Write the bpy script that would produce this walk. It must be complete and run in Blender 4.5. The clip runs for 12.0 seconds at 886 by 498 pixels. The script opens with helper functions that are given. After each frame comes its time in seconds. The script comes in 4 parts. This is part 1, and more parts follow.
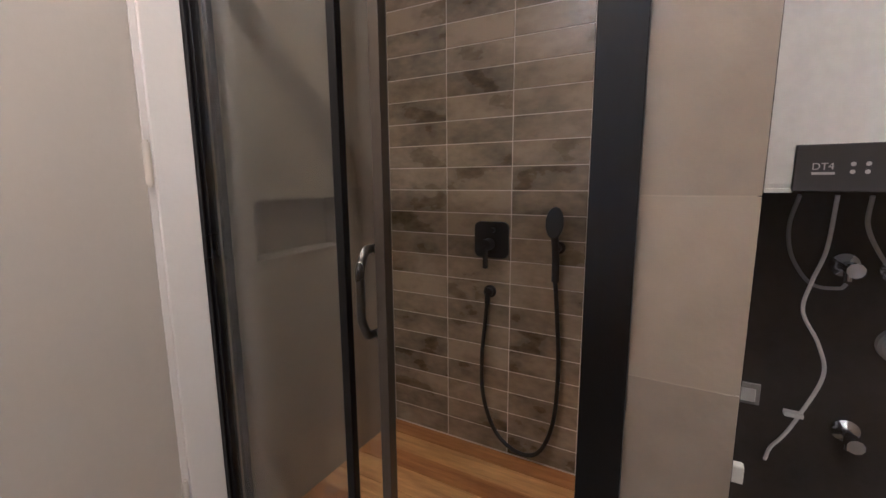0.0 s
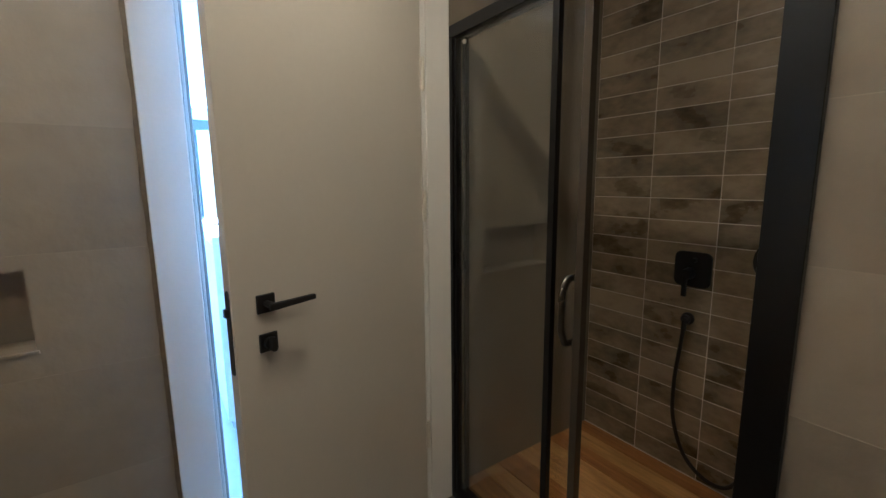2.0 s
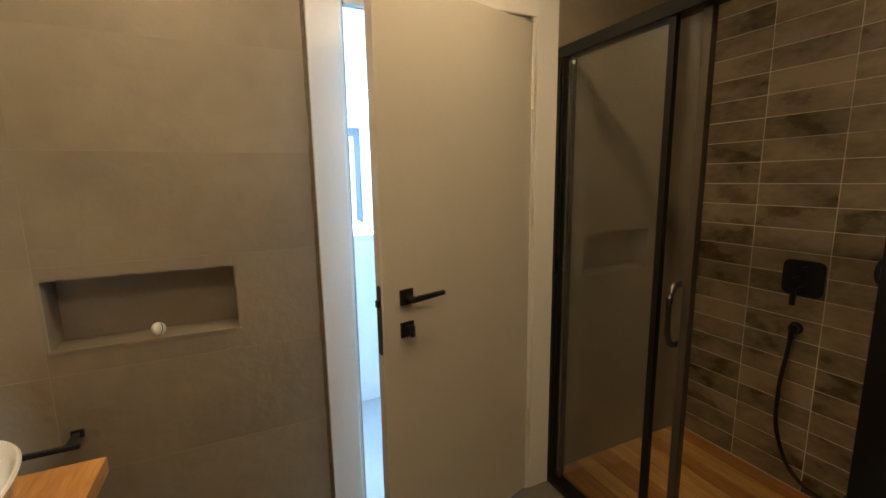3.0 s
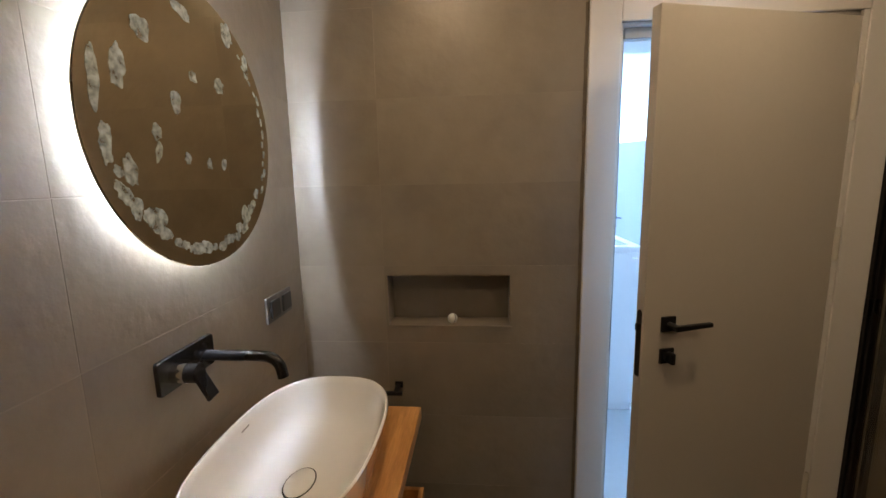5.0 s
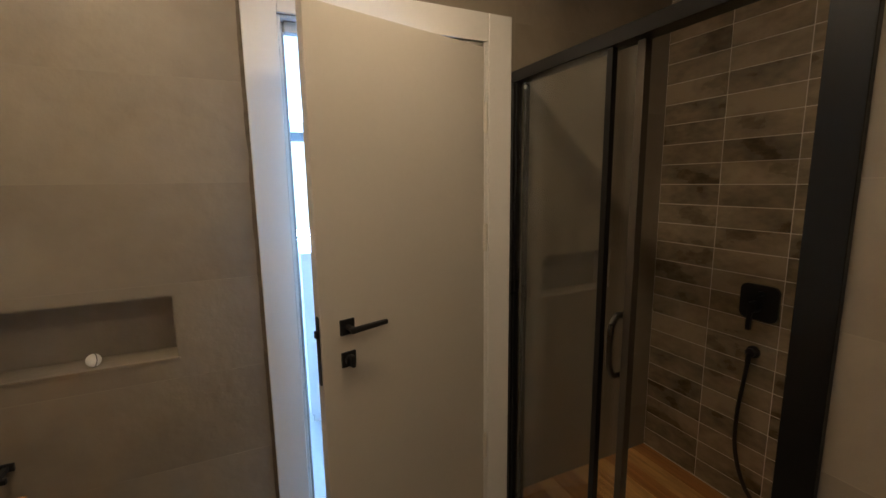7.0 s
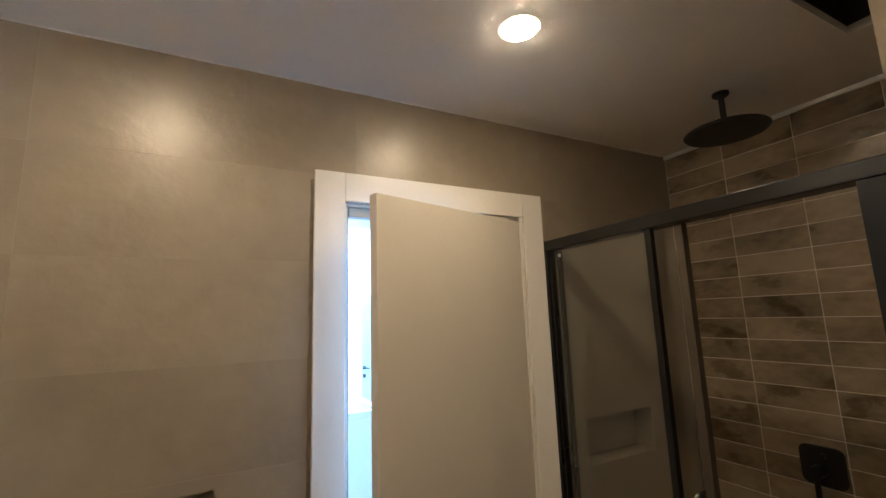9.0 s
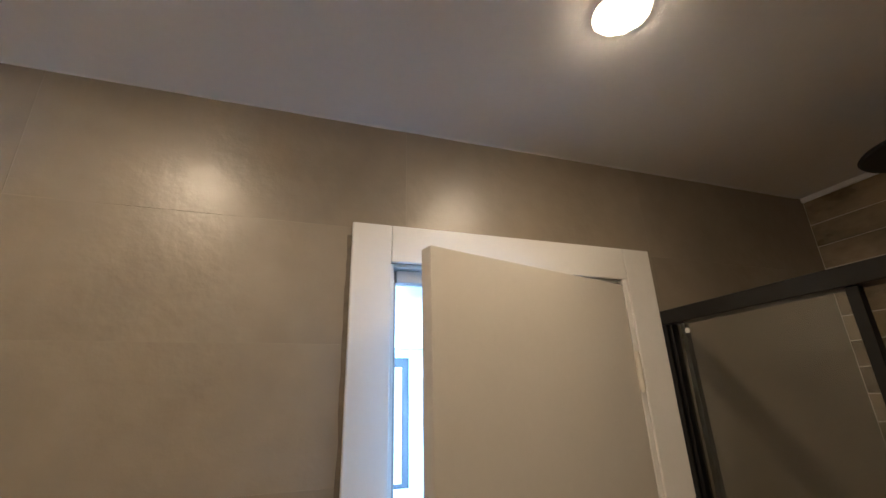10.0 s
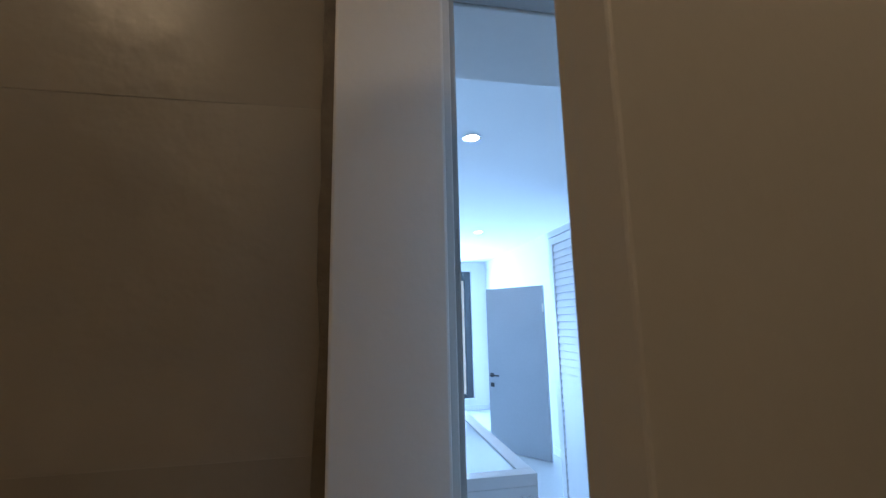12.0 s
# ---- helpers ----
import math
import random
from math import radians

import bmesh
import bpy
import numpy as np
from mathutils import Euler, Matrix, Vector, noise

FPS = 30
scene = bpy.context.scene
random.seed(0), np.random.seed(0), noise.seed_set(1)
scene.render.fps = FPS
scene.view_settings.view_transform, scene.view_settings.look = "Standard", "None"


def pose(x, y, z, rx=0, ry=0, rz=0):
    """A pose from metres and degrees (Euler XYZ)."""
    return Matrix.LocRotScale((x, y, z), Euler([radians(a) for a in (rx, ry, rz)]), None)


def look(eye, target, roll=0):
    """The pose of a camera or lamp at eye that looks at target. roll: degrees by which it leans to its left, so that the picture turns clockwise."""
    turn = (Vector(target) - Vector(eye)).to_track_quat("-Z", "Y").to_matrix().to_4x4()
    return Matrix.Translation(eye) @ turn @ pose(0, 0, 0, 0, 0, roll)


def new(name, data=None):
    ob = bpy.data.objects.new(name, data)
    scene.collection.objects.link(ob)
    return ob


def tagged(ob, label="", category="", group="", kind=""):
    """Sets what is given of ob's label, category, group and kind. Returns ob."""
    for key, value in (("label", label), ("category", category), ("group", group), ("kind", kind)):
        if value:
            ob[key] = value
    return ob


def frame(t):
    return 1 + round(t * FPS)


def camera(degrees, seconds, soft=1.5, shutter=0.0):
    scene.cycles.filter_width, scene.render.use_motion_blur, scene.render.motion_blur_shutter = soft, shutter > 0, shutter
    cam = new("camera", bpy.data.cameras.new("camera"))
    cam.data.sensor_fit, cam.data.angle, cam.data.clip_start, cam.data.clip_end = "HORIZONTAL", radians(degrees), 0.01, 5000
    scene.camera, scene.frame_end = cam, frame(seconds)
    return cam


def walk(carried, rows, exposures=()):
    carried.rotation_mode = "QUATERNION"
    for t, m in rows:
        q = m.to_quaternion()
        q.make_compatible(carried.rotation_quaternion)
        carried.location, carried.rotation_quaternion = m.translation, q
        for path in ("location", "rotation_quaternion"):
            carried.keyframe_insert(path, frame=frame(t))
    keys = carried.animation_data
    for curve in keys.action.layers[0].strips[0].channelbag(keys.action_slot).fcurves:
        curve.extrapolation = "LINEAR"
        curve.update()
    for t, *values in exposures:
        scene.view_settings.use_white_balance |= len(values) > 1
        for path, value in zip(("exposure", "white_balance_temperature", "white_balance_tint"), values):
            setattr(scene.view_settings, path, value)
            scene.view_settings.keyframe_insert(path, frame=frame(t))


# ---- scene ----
cam = camera(92.4, 12.0)
PATH = [
    (0, (0.29, -1.201, 1.246), (2.014, -0.239, 0.927), -0.4),
    (0.5, (0.227, -1.252, 1.261), (1.766, -0.012, 0.958), -0.4),
    (1, (0.129, -1.292, 1.305), (1.4, 0.22, 0.987), 0.0),
    (1.5, (0.078, -1.335, 1.345), (1.211, 0.282, 1.028), -0.4),
    (2, (0.029, -1.408, 1.382), (1.134, 0.23, 1.071), -0.6),
    (2.5, (-0.064, -1.461, 1.418), (1.041, 0.176, 1.105), -0.4),
    (3, (-0.199, -1.481, 1.437), (0.626, 0.313, 1.115), -0.9),
    (3.5, (-0.284, -1.506, 1.47), (0.148, 0.419, 1.139), -1.0),
    (3.7, (-0.266, -1.535, 1.481), (-0.005, 0.42, 1.151), -1.4),
    (5.3, (-0.374, -1.603, 1.552), (-0.575, 0.36, 1.228), -1.0),
    (5.5, (-0.339, -1.592, 1.54), (-0.556, 0.37, 1.221), -0.9),
    (6, (-0.192, -1.563, 1.521), (-0.284, 0.41, 1.203), -1.1),
    (6.5, (-0.051, -1.545, 1.519), (0.37, 0.378, 1.167), -0.9),
    (6.7, (0.001, -1.55, 1.511), (0.661, 0.307, 1.168), -1.0),
    (8.3, (-0.203, -1.473, 1.638), (0.809, 0.238, 1.417), -1.1),
    (8.5, (-0.22, -1.489, 1.637), (0.768, 0.249, 1.568), -1.7),
    (9, (-0.243, -1.466, 1.646), (0.66, 0.291, 1.96), -2.0),
    (9.5, (-0.182, -1.336, 1.684), (0.555, 0.414, 2.312), -1.6),
    (10, (-0.101, -1.088, 1.707), (0.513, 0.694, 2.377), -1.6),
    (10.5, (-0.077, -0.772, 1.671), (0.528, 1.049, 2.238), -1.8),
    (11, (-0.04, -0.619, 1.63), (0.513, 1.264, 2.018), -1.3),
    (11.5, (-0.033, -0.506, 1.602), (0.45, 1.4, 1.967), -1.2),
    (12, (0.044, -0.397, 1.641), (0.412, 1.542, 1.966), -1.2),
]
EXPOSURES = [(0, 1.05, 4500, 18), (0.5, 0.78, 4200, 18), (1, -0.05, 4100, 9), (1.5, -0.45, 4150, 6), (2, -0.05, 4750, 4), (2.5, 0.15, 5200, 4),
             (3, 0.0, 6500, 4), (3.5, -0.2, 6450, 5), (5.5, -0.9, 6000, 12), (6, -1.0, 6200, 12), (6.5, -0.55, 5750, 12), (6.7, -0.45, 5700, 11), (8.5, 0.0, 5950, 4),
             (9, -0.05, 5600, 8), (9.5, -0.2, 5350, 10), (10, -0.3, 5400, 10), (10.5, -0.6, 5700, 10), (11, -1.0, 5550, 11), (11.5, -1.55, 5600, 10), (12, -2.15, 5900, 10)]
walk(cam, [(t, look(a, b, r)) for t, a, b, r in PATH], EXPOSURES)

# ---------------------------------------------------------------- world and light
world = bpy.data.worlds.new("sky_world")
scene.world = world
world.use_nodes = True
wn = world.node_tree.nodes
sky = wn.new("ShaderNodeTexSky")
sky.sky_type, sky.sun_disc = "NISHITA", False
sky.sun_elevation, sky.sun_rotation = radians(42), radians(150)
world.node_tree.links.new(sky.outputs[0], wn["Background"].inputs[0])
wn["Background"].inputs[1].default_value = 0.12


def lamp(name, kind, m, power, colour, **settings):
    data = bpy.data.lights.new(name, kind)
    data.energy, data.color = power, colour
    for key, value in settings.items():
        if key == "size":
            data.shape, data.size = "DISK", value
        if key == "rect":
            data.shape, data.size, data.size_y = "RECTANGLE", value[0], value[1]
        if key == "angle":
            data.angle = value
        if key == "spread":
            data.spread = value
    ob = new(name, data)
    ob.matrix_world = m
    return ob


lamp("sun", "SUN", look((0, -6, 12), (3, 4, 0)), 2.5, (1.0, 0.95, 0.86), angle=radians(0.5))
WARM = (1.0, 0.69, 0.37)
LAMPS = [(0.507, -0.556), (-0.485, -0.545), (0.507, -1.65), (-0.485, -1.65)]
LAMP_POWER = 1.15
BLAMPS = [(0.669, 1.908), (1.453, 4.619)]
CEIL, BCEIL = 2.492, 2.70
for lx, ly in LAMPS:
    lamp("downlight_beam", "AREA", look((lx, ly, CEIL - 0.018), (lx, ly, 0)), LAMP_POWER * (0.45 if ly < -1 else 1.5 if lx < 0 else 1.1), WARM, size=0.10, spread=radians(146))
for lx, ly in BLAMPS:
    lamp("bedroom_beam", "AREA", look((lx, ly, BCEIL - 0.012), (lx, ly, 0)), 8.0, (1.0, 0.85, 0.66), size=0.10)
# the sky's light in the bedroom window's opening
lamp("window_daylight", "AREA", look((0.75, 7.40, 1.4), (0.75, 2.0, 1.25)), 1300.0, (0.37, 0.62, 1.0), rect=(2.3, 1.9))

# ---------------------------------------------------------------- materials


def material(name, colour, rough=0.5, span=(0.45, 0.95), metal=0.0, vary=0.12, big=1.5, fine=40.0, bump=0.05, bump_scale=90.0,
             rand=0.0, stretch=(1, 1, 1), second=None, rough_vary=0.08, coat=0.0, spec=0.5):
    m = bpy.data.materials.new(name)
    m.use_nodes = True
    n, l = m.node_tree.nodes, m.node_tree.links
    b = n["Principled BSDF"]
    b.inputs["Metallic"].default_value = metal
    b.inputs["Coat Weight"].default_value = coat
    b.inputs["Specular IOR Level"].default_value = spec
    geo = n.new("ShaderNodeNewGeometry")
    mp = n.new("ShaderNodeMapping")
    mp.inputs["Scale"].default_value = stretch
    l.new(geo.outputs["Position"], mp.inputs[0])
    if rand:
        own = n.new("ShaderNodeObjectInfo")
        far = n.new("ShaderNodeMath")
        far.operation = "MULTIPLY"
        far.inputs[1].default_value = 40.0
        l.new(own.outputs["Random"], far.inputs[0]), l.new(far.outputs[0], mp.inputs["Location"])
    na, nb = n.new("ShaderNodeTexNoise"), n.new("ShaderNodeTexNoise")
    na.inputs["Scale"].default_value, na.inputs["Detail"].default_value = big, 5
    nb.inputs["Scale"].default_value, nb.inputs["Detail"].default_value = fine, 4
    l.new(mp.outputs[0], na.inputs[0]), l.new(mp.outputs[0], nb.inputs[0])
    mix = n.new("ShaderNodeMath")
    mix.operation = "MULTIPLY_ADD"
    mix.inputs[1].default_value = 0.4
    l.new(nb.outputs[0], mix.inputs[0]), l.new(na.outputs[0], mix.inputs[2])
    last = mix
    if rand:
        info = n.new("ShaderNodeObjectInfo")
        add = n.new("ShaderNodeMath")
        add.operation = "MULTIPLY_ADD"
        add.inputs[1].default_value = rand
        l.new(info.outputs["Random"], add.inputs[0]), l.new(last.outputs[0], add.inputs[2])
        last = add
    ramp = n.new("ShaderNodeValToRGB")
    lo = [max(0.0, c * (1 - vary)) for c in colour]
    hi = second or [min(1.0, c * (1 + vary)) for c in colour]
    ramp.color_ramp.elements[0].position, ramp.color_ramp.elements[1].position = span[0], span[1] + rand
    ramp.color_ramp.elements[0].color, ramp.color_ramp.elements[1].color = (*lo, 1), (*hi, 1)
    l.new(last.outputs[0], ramp.inputs[0]), l.new(ramp.outputs[0], b.inputs["Base Color"])
    rr = n.new("ShaderNodeMapRange")
    rr.inputs[3].default_value, rr.inputs[4].default_value = max(0.02, rough - rough_vary), min(1, rough + rough_vary)
    l.new(na.outputs[0], rr.inputs[0]), l.new(rr.outputs[0], b.inputs["Roughness"])
    if bump:
        nc = n.new("ShaderNodeTexNoise")
        nc.inputs["Scale"].default_value, nc.inputs["Detail"].default_value = bump_scale, 3
        l.new(mp.outputs[0], nc.inputs[0])
        bp = n.new("ShaderNodeBump")
        bp.inputs["Strength"].default_value, bp.inputs["Distance"].default_value = bump, 0.01
        l.new(nc.outputs[0], bp.inputs["Height"]), l.new(bp.outputs[0], b.inputs["Normal"])
    return m


def emitter(name, colour, strength):
    m = bpy.data.materials.new(name)
    m.use_nodes = True
    n = m.node_tree.nodes
    e = n.new("ShaderNodeEmission")
    e.inputs[0].default_value, e.inputs[1].default_value = (*colour, 1), strength
    m.node_tree.links.new(e.outputs[0], n["Material Output"].inputs[0])
    return m


def glass(name, tint, rough=0.0, face=0.05):
    m = bpy.data.materials.new(name)
    m.use_nodes = True
    n, l = m.node_tree.nodes, m.node_tree.links
    tr, gl, mx, lw, pw, ad = (n.new("ShaderNodeBsdfTransparent"), n.new("ShaderNodeBsdfGlossy"), n.new("ShaderNodeMixShader"),
                              n.new("ShaderNodeLayerWeight"), n.new("ShaderNodeMath"), n.new("ShaderNodeMath"))
    tr.inputs[0].default_value = (*tint, 1)
    gl.inputs["Roughness"].default_value = rough
    pw.operation, ad.operation = "POWER", "MULTIPLY_ADD"
    pw.inputs[1].default_value, ad.inputs[1].default_value, ad.inputs[2].default_value = 5.0, 0.9, face
    l.new(lw.outputs["Facing"], pw.inputs[0]), l.new(pw.outputs[0], ad.inputs[0]), l.new(ad.outputs[0], mx.inputs[0])
    l.new(tr.outputs[0], mx.inputs[1]), l.new(gl.outputs[0], mx.inputs[2])
    l.new(mx.outputs[0], n["Material Output"].inputs[0])
    return m


def film(name, colour):
    """A thin patchy dried film that lets part of the surface below show."""
    m = bpy.data.materials.new(name)
    m.use_nodes = True
    n, l = m.node_tree.nodes, m.node_tree.links
    geo, tex, ramp, clear, mx = (n.new("ShaderNodeNewGeometry"), n.new("ShaderNodeTexNoise"), n.new("ShaderNodeMapRange"), n.new("ShaderNodeBsdfTransparent"), n.new("ShaderNodeMixShader"))
    tex.inputs["Scale"].default_value, tex.inputs["Detail"].default_value = 55.0, 5
    ramp.inputs[1].default_value, ramp.inputs[2].default_value, ramp.inputs[3].default_value, ramp.inputs[4].default_value = 0.32, 0.66, 0.22, 0.88
    b = n["Principled BSDF"]
    b.inputs["Base Color"].default_value, b.inputs["Roughness"].default_value = (*colour, 1), 0.8
    l.new(geo.outputs["Position"], tex.inputs[0]), l.new(tex.outputs[0], ramp.inputs[0]), l.new(ramp.outputs[0], mx.inputs[0])
    l.new(clear.outputs[0], mx.inputs[1]), l.new(b.outputs[0], mx.inputs[2]), l.new(mx.outputs[0], n["Material Output"].inputs[0])
    return m


TILE = material("warm_grey_tile", (0.245, 0.206, 0.157), 0.37, vary=0.20, big=2.0, fine=14, bump=0.20, bump_scale=26, rand=0.06, spec=0.72, rough_vary=0.05)
GROUT = material("grey_grout", (0.305, 0.265, 0.21), 0.85, bump=0.1)
BRICK = material("dark_glazed_brick_tile", (0.095, 0.072, 0.042), 0.30, span=(0.50, 0.76), vary=0.20, big=6.0, fine=30, bump=0.22, bump_scale=22, rand=0.24,
                 second=(0.36, 0.285, 0.188), stretch=(1, 0.7, 1.3), rough_vary=0.12)
LIGHT_GROUT = material("light_grout", (0.74, 0.67, 0.56), 0.9, bump=0.15)
DARK_TILE = material("dark_recess_tile", (0.045, 0.038, 0.033), 0.35, vary=0.3, big=4, fine=30, bump=0.1)
PLASTER = material("white_ceiling_paint", (0.88, 0.875, 0.87), 0.85, vary=0.03, big=1.2, fine=60, bump=0.06, bump_scale=160)
BWALL = material("white_bedroom_paint", (0.80, 0.80, 0.79), 0.85, vary=0.02, big=1, fine=60, bump=0.04, bump_scale=160)
PAINT = material("white_lacquered_wood", (0.61, 0.57, 0.51), 0.42, vary=0.03, big=2, fine=60, bump=0.03, bump_scale=140, spec=0.4)
CASING = material("white_casing_paint", (0.74, 0.72, 0.69), 0.38, vary=0.03, big=2, fine=60, bump=0.03, bump_scale=150)
GREY_DOOR = material("blue_grey_door_paint", (0.36, 0.38, 0.40), 0.5, vary=0.05, bump=0.02)
DARK_FRAME = material("dark_grey_window_frame", (0.05, 0.055, 0.06), 0.45, vary=0.05, bump=0.02)
WHITE_FURN = material("white_furniture_lacquer", (0.82, 0.83, 0.84), 0.4, vary=0.02, bump=0.02)
BLACK = material("matt_black_metal", (0.008, 0.008, 0.009), 0.45, metal=0.0, vary=0.2, bump=0.03)
BLACK_SATIN = material("satin_black_metal", (0.010, 0.010, 0.011), 0.27, metal=0.0, vary=0.2, bump=0.02)
BLACK_FRAME = material("black_aluminium", (0.005, 0.0048, 0.005), 0.30, metal=0.0, vary=0.2, bump=0.03, spec=0.35)
# lighter brown copy of the frame metal, light on the stile painted in
LIT_STILE = material("lit_stile_aluminium", (0.105, 0.088, 0.070), 0.30, metal=0.6, vary=0.12, bump=0.02)
GUNMETAL = material("gunmetal", (0.10, 0.098, 0.096), 0.3, metal=1.0, vary=0.15, bump=0.02)
HANDLE = material("brushed_dark_steel", (0.17, 0.165, 0.155), 0.28, metal=1.0, vary=0.12, bump=0.02)
CHROME = material("chrome", (0.75, 0.75, 0.76), 0.12, metal=1.0, vary=0.04, bump=0)
STEEL = material("satin_hinge_steel", (0.72, 0.68, 0.60), 0.35, metal=0.35, vary=0.08, bump=0)
CERAMIC = material("white_glazed_ceramic", (0.91, 0.91, 0.90), 0.03, vary=0.02, bump=0, rough_vary=0.01, coat=1.0)
OAK = material("honey_oak", (0.58, 0.255, 0.064), 0.42, vary=0.3, big=5, fine=28, bump=0.06, bump_scale=60, stretch=(7, 0.7, 7), second=(0.72, 0.37, 0.12))
DECK = [material("shower_wood_plank", c, 0.34, span=(0.45, 0.95), vary=0.3, big=5, fine=30, bump=0.07, bump_scale=60, stretch=(9, 0.7, 9), rand=0.10, second=d)
        for c, d in (((0.43, 0.175, 0.044), (0.60, 0.285, 0.080)), ((0.66, 0.33, 0.100), (0.84, 0.49, 0.175)))]
FLOOR = material("grey_floor_tile", (0.14, 0.128, 0.11), 0.4, vary=0.12, big=2, fine=30, bump=0.06)
BFLOOR = material("pale_bedroom_floor", (0.50, 0.52, 0.53), 0.3, vary=0.06, big=1.5, fine=24, bump=0.03)
RUBBER = material("gasket_rubber", (0.42, 0.41, 0.39), 0.6, bump=0)
# the gasket rubber with shade painted in as dark brown
SHADED_RUBBER = material("shaded_gasket_rubber", (0.085, 0.055, 0.038), 0.6, bump=0)
PLASTIC_BLACK = material("black_plastic", (0.02, 0.02, 0.021), 0.28, vary=0.1, bump=0)
PLASTIC_GREY = material("grey_plastic", (0.30, 0.29, 0.27), 0.45, bump=0)
SEALANT = material("brown_sealant", (0.15, 0.120, 0.085), 0.55, vary=0.25, big=20, fine=120, bump=0.3)
PLASTIC_DARK = material("dark_grey_plastic", (0.13, 0.125, 0.12), 0.35, bump=0)
PLASTIC_WHITE = material("white_plastic", (0.78, 0.77, 0.74), 0.4, bump=0)
PANEL_DARK = material("dark_control_panel", (0.055, 0.052, 0.05), 0.3, vary=0.1, bump=0)
PRINT = material("pale_print", (0.55, 0.54, 0.52), 0.6, bump=0)
BRAID = material("braided_steel", (0.45, 0.44, 0.42), 0.35, metal=0.8, bump=0.3, bump_scale=600)
SMUDGE = film("dried_soap_smudge", (0.62, 0.74, 0.80))
# near-black that puts the shade of hollows into the colour
SHADE_BLACK = material("painted_shade_black", (0.03, 0.026, 0.02), 0.9, bump=0)
MIRROR = material("bronze_tinted_mirror", (0.68, 0.63, 0.50), 0.015, metal=1.0, vary=0.0, bump=0, rough_vary=0.005)
GLASS = glass("clear_shower_glass", (0.97, 0.975, 0.965))
PANE = glass("window_glass", (0.96, 0.98, 0.98))
ICE = material("frosted_glass_top", (0.62, 0.72, 0.74), 0.12, vary=0.03, bump=0, coat=0.5)
LED = emitter("led_strip_light", (0.84, 0.92, 1.0), 600.0)
DISC = emitter("downlight_diffuser", (1.0, 0.71, 0.41), 195.0)
SKYCARD = emitter("bright_overcast_sky", (0.80, 0.91, 1.0), 3.2)

# ---------------------------------------------------------------- mesh helpers


def world_of(ob):
    return (world_of(ob.parent) if ob.parent else Matrix.Identity(4)) @ ob.matrix_basis


def finish(bm, smooth=False):
    me = bpy.data.meshes.new("mesh")
    bm.normal_update()
    bm.to_mesh(me)
    bm.free()
    if smooth:
        for p in me.polygons:
            p.use_smooth = True
        me.set_sharp_from_angle(angle=radians(38))
    return me


def thing(name, at, label, category, group="", kind="", rz=0.0):
    ob = new(name)
    ob.empty_display_size = 0.05
    ob.matrix_basis = pose(*at, 0, 0, rz)
    return tagged(ob, label, category, group, kind)


def part(name, bm, mat, parent, label="", local=False, smooth=False, kind=""):
    """One mesh under a thing or part; vertices in the world, or in the parent's own space."""
    if not local and parent is not None:
        bm.transform(world_of(parent).inverted())
    ob = new(name, finish(bm, smooth))
    ob.data.materials.append(mat)
    ob.parent = parent
    return tagged(ob, label, kind=kind)


def solid(name, bm, mat, label, category, kind="", group="", smooth=False):
    """A top-level thing of one mesh."""
    ob = new(name, finish(bm, smooth))
    ob.data.materials.append(mat)
    return tagged(ob, label, category, group, kind)


def box(bm, x0, y0, z0, x1, y1, z1, bevel=0.0, seg=2):
    made = bmesh.ops.create_cube(bm, size=1.0)["verts"]
    bmesh.ops.scale(bm, vec=(abs(x1 - x0), abs(y1 - y0), abs(z1 - z0)), verts=made)
    bmesh.ops.translate(bm, vec=((x0 + x1) / 2, (y0 + y1) / 2, (z0 + z1) / 2), verts=made)
    if bevel:
        edges = list({e for v in made for e in v.link_edges})
        bmesh.ops.bevel(bm, geom=edges, offset=bevel, segments=seg, affect="EDGES", profile=0.5)
    return bm


def boxes(*rows, bevel=0.0):
    bm = bmesh.new()
    for r in rows:
        box(bm, *r, bevel=bevel)
    return bm


def rod(bm, a, b, r0, r1=None, seg=20):
    a, b = Vector(a), Vector(b)
    m = Matrix.Translation((a + b) / 2) @ (b - a).to_track_quat("Z", "Y").to_matrix().to_4x4()
    bmesh.ops.create_cone(bm, cap_ends=True, segments=seg, radius1=r0, radius2=r0 if r1 is None else r1, depth=(b - a).length, matrix=m)
    return bm


def spin(bm, profile, m=Matrix.Identity(4), seg=40, scale=(1, 1)):
    """A turned body: (radius, height) rows about z, then laid by m."""
    rings = []
    for r, h in profile:
        rings.append([bm.verts.new(m @ Vector((r * scale[0] * math.cos(2 * math.pi * i / seg), r * scale[1] * math.sin(2 * math.pi * i / seg), h)))
                      for i in range(seg)])
    for p, q in zip(rings, rings[1:]):
        for i in range(seg):
            bm.faces.new((p[i], p[(i + 1) % seg], q[(i + 1) % seg], q[i]))
    if profile[0][0] > 1e-6:
        bm.faces.new(rings[0][::-1])
    if profile[-1][0] > 1e-6:
        bm.faces.new(rings[-1])
    bmesh.ops.remove_doubles(bm, verts=bm.verts[:], dist=1e-6)
    return bm


def smooth_line(points, n=10):
    pts = [Vector(p) for p in points]
    pts = [2 * pts[0] - pts[1]] + pts + [2 * pts[-1] - pts[-2]]
    out = []
    for i in range(1, len(pts) - 2):
        p0, p1, p2, p3 = pts[i - 1:i + 3]
        for k in range(n):
            t = k / n
            out.append(0.5 * (2 * p1 + (p2 - p0) * t + (2 * p0 - 5 * p1 + 4 * p2 - p3) * t * t + (3 * p1 - p0 - 3 * p2 + p3) * t ** 3))
    return out + [pts[-2]]


